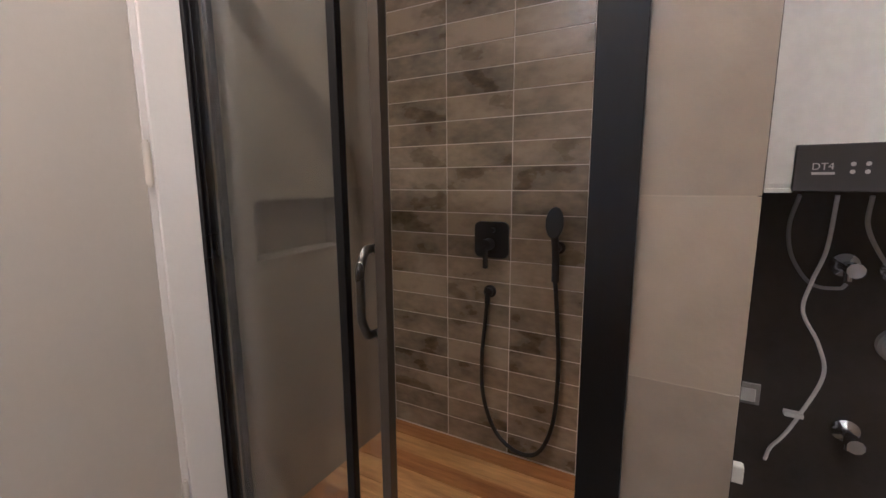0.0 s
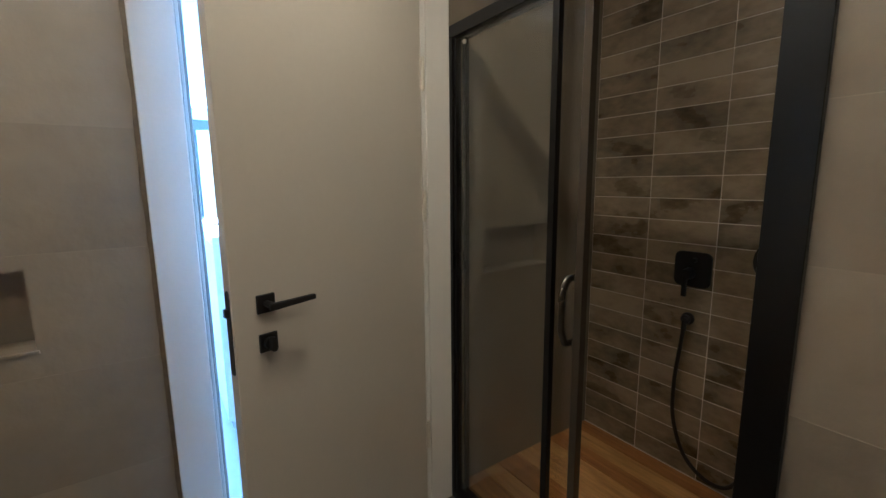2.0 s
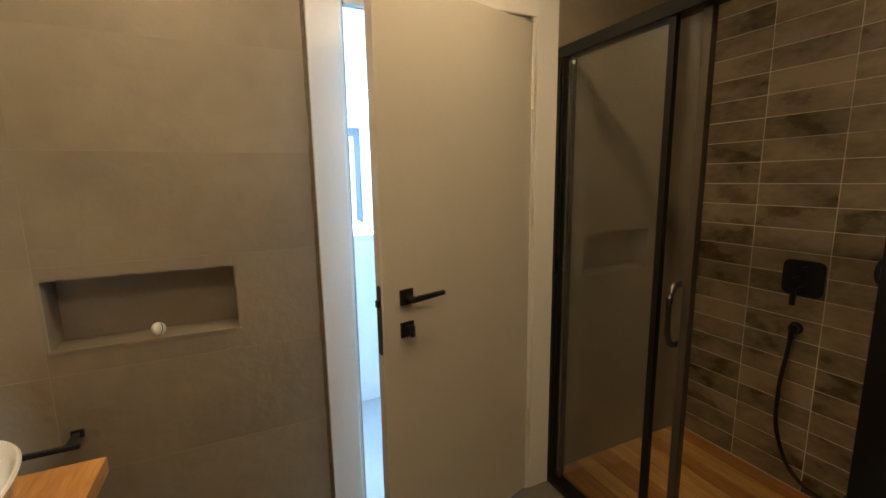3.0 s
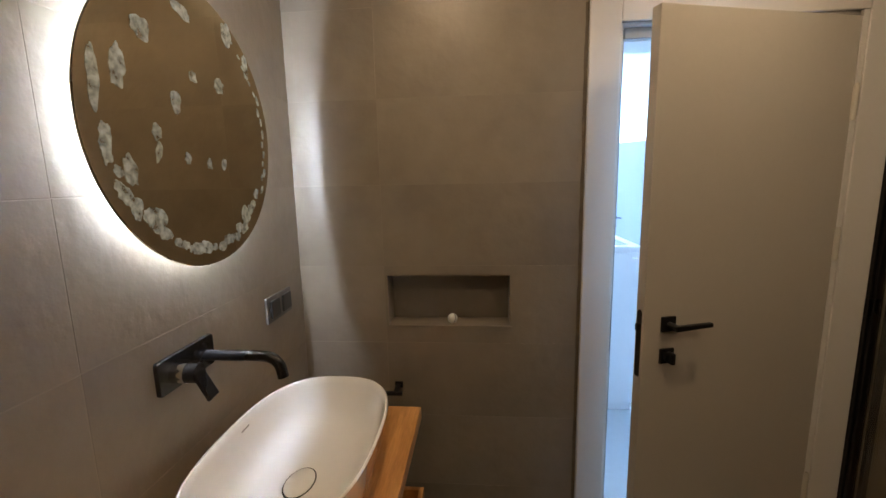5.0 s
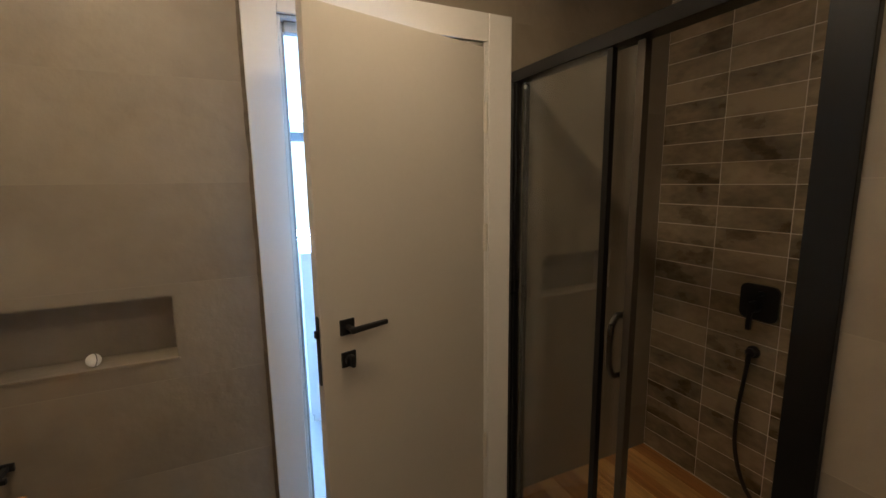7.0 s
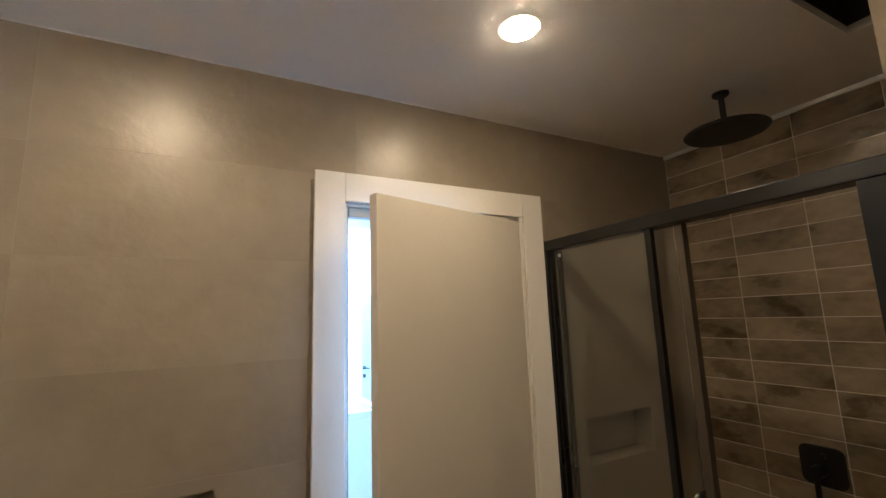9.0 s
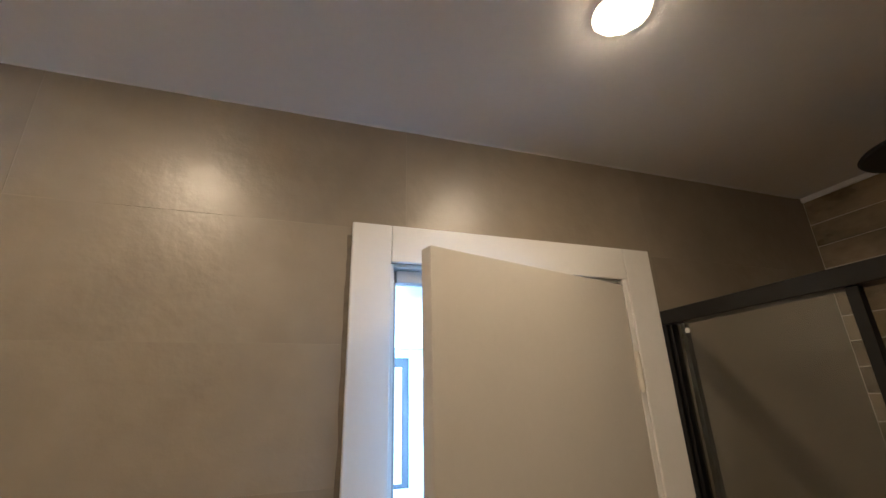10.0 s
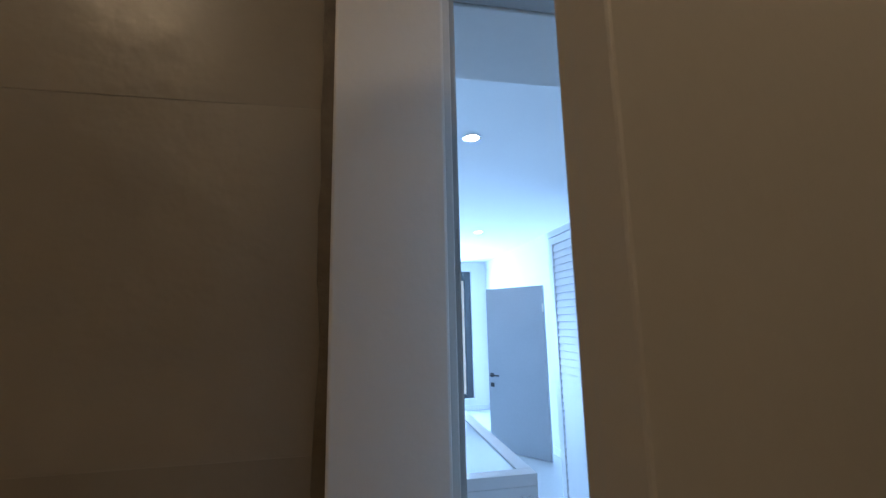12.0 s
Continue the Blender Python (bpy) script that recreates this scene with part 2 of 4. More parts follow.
def tube(bm, points, r, seg=12, n=8, flat=1.0):
    line = smooth_line(points, n)
    rings, up = [], Vector((0.13, 0.21, 0.97)).normalized()
    for i, p in enumerate(line):
        d = (line[min(i + 1, len(line) - 1)] - line[max(i - 1, 0)]).normalized()
        s = d.cross(up)
        s = s.normalized() if s.length > 1e-4 else Vector((1, 0, 0))
        u = s.cross(d)
        up = u
        rings.append([bm.verts.new(p + r * (s * math.cos(2 * math.pi * k / seg) + u * flat * math.sin(2 * math.pi * k / seg))) for k in range(seg)])
    for a, b in zip(rings, rings[1:]):
        for k in range(seg):
            bm.faces.new((a[k], a[(k + 1) % seg], b[(k + 1) % seg], b[k]))
    bm.faces.new(rings[0][::-1]), bm.faces.new(rings[-1])
    return bm


def rounded_slab(bm, w, h, d, r, m, seg=6, bevel=0.002):
    """A slab w by h with corners of radius r, d thick along local z, laid by m."""
    outline = []
    for cx, cy, a in ((w / 2 - r, h / 2 - r, 0), (-w / 2 + r, h / 2 - r, 90), (-w / 2 + r, -h / 2 + r, 180), (w / 2 - r, -h / 2 + r, 270)):
        for i in range(seg + 1):
            t = radians(a + 90 * i / seg)
            outline.append((cx + r * math.cos(t), cy + r * math.sin(t)))
    levels = [(1.0, 0.0), (1.0, d - bevel), (1 - 2 * bevel / max(w, h), d)]
    rings = [[bm.verts.new(m @ Vector((x * s, y * s, z))) for x, y in outline] for s, z in levels]
    k = len(outline)
    for a, b in zip(rings, rings[1:]):
        for i in range(k):
            bm.faces.new((a[i], a[(i + 1) % k], b[(i + 1) % k], b[i]))
    bm.faces.new(rings[0][::-1]), bm.faces.new(rings[-1])
    return bm


def cells(u0, u1, v0, v1, holes):
    """The rectangle less the holes, as rectangles."""
    holes = [h for h in holes if h[0] < u1 and h[1] > u0 and h[2] < v1 and h[3] > v0]
    us = sorted({u0, u1, *[min(max(h[k], u0), u1) for h in holes for k in (0, 1)]})
    vs = sorted({v0, v1, *[min(max(h[k], v0), v1) for h in holes for k in (2, 3)]})
    out = []
    for a, b in zip(us, us[1:]):
        for c, d in zip(vs, vs[1:]):
            cu, cv = (a + b) / 2, (c + d) / 2
            if b - a > 1e-5 and d - c > 1e-5 and not any(h[0] < cu < h[1] and h[2] < cv < h[3] for h in holes):
                out.append((a, b, c, d))
    return out


def tile_sheet(parent, name, mat, axis, face, depth, u_lines, v_lines, holes=(), gap=0.0015, bevel=0.0006):
    """Tiles on a plane: axis 'x' or 'y' is the normal, face the front's place, depth signed towards the wall."""
    for a, b in zip(u_lines, u_lines[1:]):
        for c, d in zip(v_lines, v_lines[1:]):
            bm = bmesh.new()
            for u0, u1, v0, v1 in cells(a + gap / 2, b - gap / 2, c + gap / 2, d - gap / 2, holes):
                if axis == "y":
                    box(bm, u0, face, v0, u1, face + depth, v1)
                else:
                    box(bm, face, u0, v0, face + depth, u1, v1)
            if bm.verts:
                if not any(h[0] < b and h[1] > a and h[2] < d and h[3] > c for h in holes) and bevel:
                    bmesh.ops.bevel(bm, geom=bm.edges[:], offset=bevel, segments=1, affect="EDGES")
                part(name, bm, mat, parent)
            else:
                bm.free()


def on_x(x, y, z, sign=1):
    """A pose whose local z points along sign * x and whose local x runs along y, local y up."""
    return Matrix(((0, 0, sign, x), (1, 0, 0, y), (0, 1, 0, z), (0, 0, 0, 1))) if sign > 0 else Matrix(((0, 0, -1, x), (-1, 0, 0, y), (0, 1, 0, z), (0, 0, 0, 1)))


def on_y(x, y, z):
    """A pose whose local z points along -y, local x along x, local y up."""
    return Matrix(((1, 0, 0, x), (0, 0, -1, y), (0, 1, 0, z), (0, 0, 0, 1)))


# ---------------------------------------------------------------- the plan, in metres
MX = -1.076          # mirror wall
GX = 1.023           # shower front and right wall
BX = 1.936           # brick wall of the shower
SY = -1.143          # side wall of the shower
RY = -1.300          # edge of the stub wall, where the boiler recess begins
RX = 1.75            # back of the recess
BACK = -2.35         # wall behind
TW = 0.20            # thickness of the door wall
NICHE = (-0.730, -0.247, 0.974, 1.181)
SNICHE = (1.188, 1.612, 0.987, 1.186)
DOORWAY = (0.122, 0.900, -0.01, 2.064)
ROWS_Z = [0.0] + [0.280 + 0.3125 * k for k in range(7)] + [CEIL]
T = 0.006
D = 0.0004          # depth of the joints

# ---------------------------------------------------------------- structure of the bathroom
bm = bmesh.new()
for u0, u1, v0, v1 in cells(MX - 0.15, BX + 0.15, -0.1, 2.9, [NICHE, SNICHE, DOORWAY]):
    box(bm, u0, D, v0, u1, TW, v1)
wall_north = solid("wall_north", bm, GROUT, "tiled bathroom wall with a niche and a doorway", "wall", "structure")
HOLES = [NICHE, SNICHE, DOORWAY]
for n in (NICHE, SNICHE):
    x0, x1, z0, z1 = n
    bm = boxes((x0 + 0.003, 0.105, z0 + 0.003, x1 - 0.003, 0.115, z1 - 0.003), (x0 - 0.004, 0.0008, z0 + 0.003, x0 + 0.003, 0.115, z1 - 0.003),
               (x1 - 0.003, 0.0008, z0 + 0.003, x1 + 0.004, 0.115, z1 - 0.003), (x0 - 0.004, 0.0008, z1 - 0.003, x1 + 0.004, 0.115, z1 + 0.004))
    part("niche_lining", bm, TILE, wall_north, "grey tile lining of the niche")
    part("niche_sill", boxes((x0 - 0.003, -0.004, z0 - 0.006, x1 + 0.003, 0.110, z0 + 0.003), bevel=0.0015), TILE, wall_north, "grey tile sill of the niche")

wall_west = solid("wall_west", boxes((MX - 0.15, BACK - 0.15, -0.1, MX - D, D, 2.9)), GROUT, "grey tiled wall behind the basin and mirror", "wall", "structure")
wall_south = solid("wall_south", boxes((MX - 0.15, BACK - 0.15, -0.1, RX + 0.15, BACK - D, 2.9)), GROUT, "grey tiled end wall of the bathroom", "wall", "structure")
wall_east = solid("wall_east", boxes((GX + D, RY + T, -0.1, BX + 0.15, SY - 0.001, 2.9)), GROUT, "grey tiled stub wall beside the shower", "wall", "structure")
wall_shower = solid("wall_shower", boxes((BX + 0.002, SY, -0.1, BX + 0.15, 0.004, 2.9)), LIGHT_GROUT, "shower wall of dark glazed brick tiles", "wall", "structure")
wall_recess = solid("wall_recess", boxes((RX, BACK - T, -0.1, RX + 0.15, RY + T, 2.9)), DARK_TILE, "dark tiled back wall of the boiler recess", "wall", "structure")
part("recess_side", boxes((GX + 0.012, RY, 0.0, RX, RY + T, CEIL)), DARK_TILE, wall_recess, "dark side of the recess")

# ceiling, with the opening of a hatch over the shower
HATCH = (0.955, 1.50, -1.135, -0.965)
bm = bmesh.new()
for u0, u1, v0, v1 in cells(MX - 0.02, BX + 0.02, BACK - 0.02, 0.02, [HATCH]):
    box(bm, u0, v0, CEIL, u1, v1, CEIL + 0.03)
ceiling = solid("ceiling", bm, PLASTER, "white painted bathroom ceiling with an open hatch", "ceiling", "structure")
hx0, hx1, hy0, hy1 = HATCH
# closed box over the hatch, its shade painted in near-black
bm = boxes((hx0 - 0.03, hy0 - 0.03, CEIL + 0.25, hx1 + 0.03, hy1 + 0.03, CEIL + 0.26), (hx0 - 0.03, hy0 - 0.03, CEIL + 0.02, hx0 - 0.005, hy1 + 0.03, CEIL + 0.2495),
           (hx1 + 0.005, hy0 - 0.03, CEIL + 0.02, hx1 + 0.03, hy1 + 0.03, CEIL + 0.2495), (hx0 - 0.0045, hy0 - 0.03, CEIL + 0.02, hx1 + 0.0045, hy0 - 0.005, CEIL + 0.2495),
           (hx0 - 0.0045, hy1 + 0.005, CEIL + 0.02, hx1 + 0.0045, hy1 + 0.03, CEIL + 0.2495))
part("hatch_cavity", bm, SHADE_BLACK, ceiling, "hatch cavity coloured near-black for its shade")
bm = boxes((HATCH[0] - 0.03, HATCH[2] - 0.002, CEIL - 0.004, HATCH[0], HATCH[3] + 0.012, CEIL + 0.001), bevel=0.0015)
part("hatch_lip", bm, PLASTER, ceiling, "torn white plaster lip")
bm = boxes((BX - 0.014, SY + 0.002, CEIL - 0.022, BX - 0.001, -0.002, CEIL - 0.001), bevel=0.003)
trim_shower = solid("trim_shower", bm, PLASTER, "pale plaster strip under the ceiling", "trim", "structure")

bm = bmesh.new()
xs = [MX + 0.001 + 0.03 * k for k in range(100)]
rows = [(bm.verts.new((x, -0.0002, CEIL - 0.0032 - 0.0020 * noise.noise(Vector((x * 7, 1, 0))))), bm.verts.new((x, -0.0050 - 0.002 * noise.noise(Vector((x * 11, 5, 0))), CEIL - 0.0006))) for x in xs]
for (a0, b0), (a1, b1) in zip(rows, rows[1:]):
    bm.faces.new((a0, a1, b1, b0))
trim_ceiling = solid("trim_ceiling", bm, PLASTER, "white caulk line between wall and ceiling", "trim", "structure")

floor = solid("floor", boxes((MX - 0.02, BACK - 0.02, -0.06, GX + 0.7, 0.0, -T)), GROUT, "grey tiled bathroom floor", "floor", "structure")

# ---------------------------------------------------------------- bathroom door
CW = 0.106           # casing width
CX0, CX1 = 0.015, 1.006
door_frame = thing("door_frame", (0.51, 0.0, 0.0), "white lacquered door frame with wide flat casings", "door frame", kind="structure")
part("casing", boxes((CX0, -0.016, 0.0, CX0 + CW, -0.0005, 2.167), bevel=0.003), CASING, door_frame)
part("casing", boxes((CX1 - CW, -0.016, 0.0, CX1, -0.0005, 2.167), bevel=0.003), CASING, door_frame)
bm = bmesh.new()
zs = [0.002 + 0.03 * k for k in range(72)]
edge = [(-0.011 - 0.004 * noise.noise(Vector((0, 0, z * 9))) - 0.002 * noise.noise(Vector((3, 0, z * 41))), z) for z in zs]
front = [(bm.verts.new((CX0 + x, -0.0012, z)), bm.verts.new((CX0 - 0.0003, -0.0035, z)), bm.verts.new((CX0 + x - 0.001, 0.0005, z))) for x, z in edge]
for (a0, b0, c0), (a1, b1, c1) in zip(front, front[1:]):
    bm.faces.new((a0, b0, b1, a1)), bm.faces.new((c0, a0, a1, c1))
part("sealant_bead", bm, SEALANT, door_frame, "smeared brown sealant along the casing")
part("head_casing", boxes((CX0 + CW + 0.0008, -0.0155, 2.062, CX1 - CW - 0.0008, -0.0005, 2.167), bevel=0.0025), CASING, door_frame)
LX0, LX1, LZ = 0.132, 0.884, 2.052
for a, b, front in ((0.1225, LX0, 0.003), (LX1 - 0.002, 0.8995, -0.011)):
    part("jamb_lining", boxes((a, front, 0.0, b, TW + 0.004, 2.0615), bevel=0.0015), CASING, door_frame)
part("head_lining", boxes((LX0 + 0.0005, 0.003, LZ, LX1 - 0.0005, TW + 0.004, 2.0625), bevel=0.0015), CASING, door_frame)
part("jamb_stop", boxes((LX0 + 0.0006, 0.046, 0.0, LX0 + 0.012, TW + 0.002, LZ - 0.0405), bevel=0.002), CASING, door_frame)
part("jamb_stop", boxes((LX1 - 0.012, 0.046, 0.0, LX1 - 0.0006, TW + 0.002, LZ - 0.0405), bevel=0.002), CASING, door_frame)
part("head_stop", boxes((LX0 + 0.0006, 0.046, LZ - 0.040, LX1 - 0.0006, TW + 0.002, LZ - 0.0006), bevel=0.002), CASING, door_frame)
# last row, hinge end of the head: dark brown paints the shaded gap
for row in ((LX0 + 0.001, 0.0205, 0.0, LX0 + 0.010, 0.0455, LZ - 0.037), (LX1 - 0.018, 0.0165, 0.0, LX1 - 0.001, 0.0455, LZ - 0.037),
            (LX0 + 0.0115, 0.0205, LZ - 0.038, 0.6395, 0.0455, LZ - 0.001),
            (0.640, 0.0175, LZ - 0.038, LX1 - 0.0185, 0.0455, LZ - 0.001)):
    head = row[0] == 0.640
    part("gasket", boxes(row, bevel=0.003), SHADED_RUBBER if head else RUBBER, door_frame, "rubber gasket with shade painted dark brown" if head else "pale rubber gasket")
part("strike_plate", boxes((LX0 - 0.0005, 0.004, 0.86, LX0 + 0.0012, 0.028, 1.10)), BLACK, door_frame, "black strike plate")
for a, b in ((-0.06, 0.130), (0.8955, 1.08)):
    part("bedroom_casing", boxes((a + 0.075 if a < 0 else a, TW + 0.0005, 0.0, b if a < 0 else b - 0.07, TW + 0.014, 2.15), bevel=0.003), CASING, door_frame)
part("bedroom_head_casing", boxes((0.1305, TW + 0.0005, 2.0605, 0.895, TW + 0.014, 2.15), bevel=0.003), CASING, door_frame)

PIVOT, ANGLE, LEAF = (0.882, -0.009), 16.3, 0.743
door_1 = thing("door_1", (PIVOT[0], PIVOT[1], 0.0), "white flush bathroom door standing ajar in its frame", "door", rz=ANGLE)
leaf = part("leaf", boxes((-LEAF, 0.0, 0.008, 0.0, 0.040, 2.042), bevel=0.0025), PAINT, door_1, local=True)
HX = -0.653


def lever_set(side, owner):
    """Square rosette, lever, and square thumb-turn rosette on one face of the leaf; side -1: the bathroom's."""
    y = 0.0 if side < 0 else 0.040
    o = side
    bm = boxes((HX - 0.026, y + o * 0.0003, 1.032, HX + 0.026, y + o * 0.009, 1.084), bevel=0.002)
    hd = part("rosette", bm, BLACK, owner, "matt black square rosette", local=True)
    bm = rod(bmesh.new(), (HX, y + o * 0.009, 1.058), (HX, y + o * 0.048, 1.058), 0.0095)
    part("neck", bm, BLACK, hd, local=True)
    bm = bmesh.new()
    box(bm, HX - 0.011, y + o * 0.040, 1.046, HX + 0.128, y + o * 0.056, 1.066, bevel=0.004)
    for v in bm.verts:
        v.co.z += max(0.0, v.co.x - HX) * 0.02
        if v.co.x > HX + 0.1:
            v.co.z = 1.060 + (v.co.z - 1.060) * 0.75
    part("lever", bm, BLACK, hd, "matt black flat lever", local=True)
    bm = boxes((HX - 0.026, y + o * 0.0003, 0.921, HX + 0.026, y + o * 0.009, 0.973), bevel=0.002)
    lk = part("lock_rosette", bm, BLACK, owner, "matt black square lock rosette", local=True)
    bm = rod(bmesh.new(), (HX, y + o * 0.009, 0.947), (HX, y + o * 0.022, 0.947), 0.017)
    box(bm, HX - 0.007, y + o * 0.018, 0.927, HX + 0.007, y + o * 0.042, 0.967, bevel=0.004)
    part("thumb_turn", bm, BLACK, lk, local=True)


lever_set(-1, leaf), lever_set(1, leaf)
bm = rounded_slab(bmesh.new(), 0.022, 0.235, 0.0018, 0.0105, Matrix(((0, 0, -1, -LEAF - 0.0002), (-1, 0, 0, 0.020), (0, 1, 0, 0.99), (0, 0, 0, 1))))
lock = part("lock_faceplate", bm, BLACK, leaf, "black rounded lock faceplate", local=True)
part("latch", boxes((-LEAF - 0.012, 0.013, 1.036, -LEAF - 0.001, 0.027, 1.060), bevel=0.002), BLACK, lock, local=True)
for hz in (0.29, 1.24, 1.72):
    bm = rod(bmesh.new(), (0.000, -0.0075, hz), (0.000, -0.0075, hz + 0.105), 0.0088, seg=16)
    hg = part("hinge", bm, STEEL, door_1, "pale steel barrel hinge", local=True)
    bm = rod(rod(bmesh.new(), (0.000, -0.0075, hz - 0.007), (0.000, -0.0075, hz - 0.0005), 0.0065, seg=12), (0.000, -0.0075, hz + 0.1055), (0.000, -0.0075, hz + 0.112), 0.0065, seg=12)
    part("hinge_pin", bm, STEEL, hg, local=True)

# ---------------------------------------------------------------- shower enclosure
enclosure = thing("shower_enclosure", (GX, -0.55, 0.0), "black framed glass shower enclosure with its sliding door open", "shower enclosure")
part("wall_profile", boxes((GX - 0.0165, -0.030, 0.03, GX + 0.004, -0.001, 1.914), bevel=0.002), BLACK_FRAME, enclosure)
part("glass_profile", boxes((GX - 0.009, -0.044, 0.031, GX + 0.0175, -0.0305, 1.914), bevel=0.002), BLACK_FRAME, enclosure)
part("wall_profile", boxes((GX - 0.016, SY - 0.001, 0.03, GX + 0.050, -1.070, 1.914), bevel=0.002), BLACK_FRAME, enclosure)
part("top_rail", boxes((GX - 0.016, SY, 1.915, GX + 0.050, -0.001, 1.960), bevel=0.003), BLACK_FRAME, enclosure)
part("bottom_track", boxes((GX - 0.016, SY, 0.0, GX + 0.050, -0.001, 0.030), bevel=0.003), BLACK_FRAME, enclosure)
fixed = part("fixed_panel", boxes((GX, -0.512, 0.031, GX + 0.006, -0.0445, 1.9145)), GLASS, enclosure, "clear glass fixed panel")
part("stile", boxes((GX - 0.006, -0.537, 0.031, GX + 0.015, -0.5125, 1.9145), bevel=0.002), BLACK_FRAME, fixed)
slide = part("sliding_panel", boxes((GX + 0.028, -0.604, 0.031, GX + 0.034, -0.0645, 1.9145)), GLASS, enclosure, "clear glass sliding panel")
# this stile's brown sheen of light is put into its colour
part("stile", boxes((GX + 0.019, -0.632, 0.031, GX + 0.046, -0.6045, 1.9145), bevel=0.002), LIT_STILE, slide, "edge stile with its lit look in the colour")
part("stile", boxes((GX + 0.021, -0.064, 0.031, GX + 0.041, -0.047, 1.9145), bevel=0.002), BLACK_FRAME, slide)
HY = -0.587
bow = [(0.028, 1.092), (0.006, 1.088), (-0.012, 1.050), (-0.014, 1.040), (-0.014, 0.99), (-0.014, 0.940), (-0.012, 0.930), (0.006, 0.892), (0.028, 0.888)]
bm = tube(bmesh.new(), [(GX + dx, HY, z) for dx, z in bow], 0.0080, seg=12, n=3, flat=1.35)
bm = tube(bm, [(GX + 0.062 - dx, HY, z) for dx, z in bow], 0.0080, seg=12, n=3, flat=1.35)
part("pull_handle", bm, HANDLE, slide, "dark metal bow handle", smooth=True)
bm = spin(bmesh.new(), [(0.0080, 0), (0.0080, 0.004), (0.0062, 0.006), (0.0032, 0.006), (0.0026, 0.003), (0, 0.003)], on_x(GX - 0.0005, -0.093, 1.887, -1), 20)
part("bumper", bm, PRINT, fixed, "small pale round bumper", smooth=True)

# shower floor of planks
deck = thing("shower_floor", (1.5, -0.55, 0.0), "honey brown wooden plank shower floor", "shower floor", kind="structure")
# near-black bed paints the shade in the gaps between planks
part("bed", boxes((GX + 0.052, SY, -0.06, BX + T, 0.0, 0.012)), SHADE_BLACK, deck)
px = GX + 0.053
widths = [0.118, 0.092, 0.126, 0.104, 0.122, 0.096, 0.110, 0.124]
for i, w in enumerate(widths):
    x1 = min(px + w, BX - 0.001)
    if x1 - px > 0.02:
        part("plank", boxes((px + 0.001, SY + 0.001, 0.013, x1 - 0.001, -0.001, 0.038 + 0.0006 * (i % 3)), bevel=0.0015), DECK[(0, 1, 0, 1, 1, 0, 1, 0)[i]], deck)
    px = x1

mixer = thing("shower_mixer", (BX, -0.50, 1.0), "matt black concealed shower mixer on brick tiles", "shower mixer")
YM, ZM = -0.520, 0.999
bm = rounded_slab(bmesh.new(), 0.152, 0.152, 0.012, 0.028, on_x(BX - 0.0015, YM, ZM, -1))
part("plate", bm, BLACK, mixer, smooth=True)
bm = rod(bmesh.new(), (BX - 0.014, YM + 0.008, ZM - 0.018), (BX - 0.060, YM + 0.008, ZM - 0.018), 0.026, 0.023, 28)
kn = part("knob", bm, BLACK, mixer, smooth=True)
bm = boxes((BX - 0.062, YM - 0.002, ZM - 0.115, BX - 0.046, YM + 0.018, ZM - 0.018), bevel=0.005)
part("lever", bm, BLACK, kn)
bm = rod(bmesh.new(), (BX - 0.014, YM - 0.01, ZM + 0.042), (BX - 0.034, YM - 0.01, ZM + 0.042), 0.011, 0.010, 20)
part("diverter", bm, BLACK, mixer, smooth=True)

hand = thing("hand_shower", (BX, -0.79, 1.0), "black hand shower with a black hose on brick tiles", "hand shower")
bm = spin(bmesh.new(), [(0.024, 0), (0.024, 0.008), (0.014, 0.012), (0.014, 0.05), (0, 0.05)], on_x(BX - 0.001, -0.802, 0.985, -1), 24)
part("holder", bm, BLACK, hand, smooth=True)
bm = tube(bmesh.new(), [(BX - 0.055, -0.803, 0.86), (BX - 0.058, -0.803, 0.94), (BX - 0.066, -0.801, 1.01), (BX - 0.085, -0.80, 1.06)], 0.014, seg=14)
part("grip", bm, BLACK, hand, smooth=True)
m = Matrix.Translation((BX - 0.088, -0.803, 1.088)) @ Euler((0, radians(-80), 0)).to_matrix().to_4x4()
bm = spin(bmesh.new(), [(0, -0.018), (0.026, -0.016), (0.040, -0.005), (0.043, 0.006), (0.040, 0.012), (0, 0.013)], m, 28, (1.38, 0.78))
part("spray_head", bm, BLACK, hand, smooth=True)
bm = spin(bmesh.new(), [(0.027, 0), (0.027, 0.006), (0.019, 0.014), (0.019, 0.030), (0.012, 0.036), (0, 0.036)], on_x(BX - 0.001, -0.515, 0.776, -1), 28)
bm = tube(bm, [(BX - 0.022, -0.515, 0.776), (BX - 0.034, -0.515, 0.766), (BX - 0.037, -0.515, 0.730)], 0.011)
part("hose_outlet", bm, BLACK, hand, smooth=True)
bm = tube(bmesh.new(), [(BX - 0.037, -0.515, 0.735), (BX - 0.036, -0.504, 0.62), (BX - 0.034, -0.492, 0.48), (BX - 0.036, -0.500, 0.31), (BX - 0.045, -0.560, 0.165), (BX - 0.055, -0.660, 0.102),
                        (BX - 0.055, -0.755, 0.125), (BX - 0.05, -0.812, 0.27), (BX - 0.05, -0.826, 0.50), (BX - 0.052, -0.816, 0.70), (BX - 0.055, -0.803, 0.87)], 0.0085, seg=12, n=14)
part("hose", bm, BLACK, hand, "black shower hose", smooth=True)

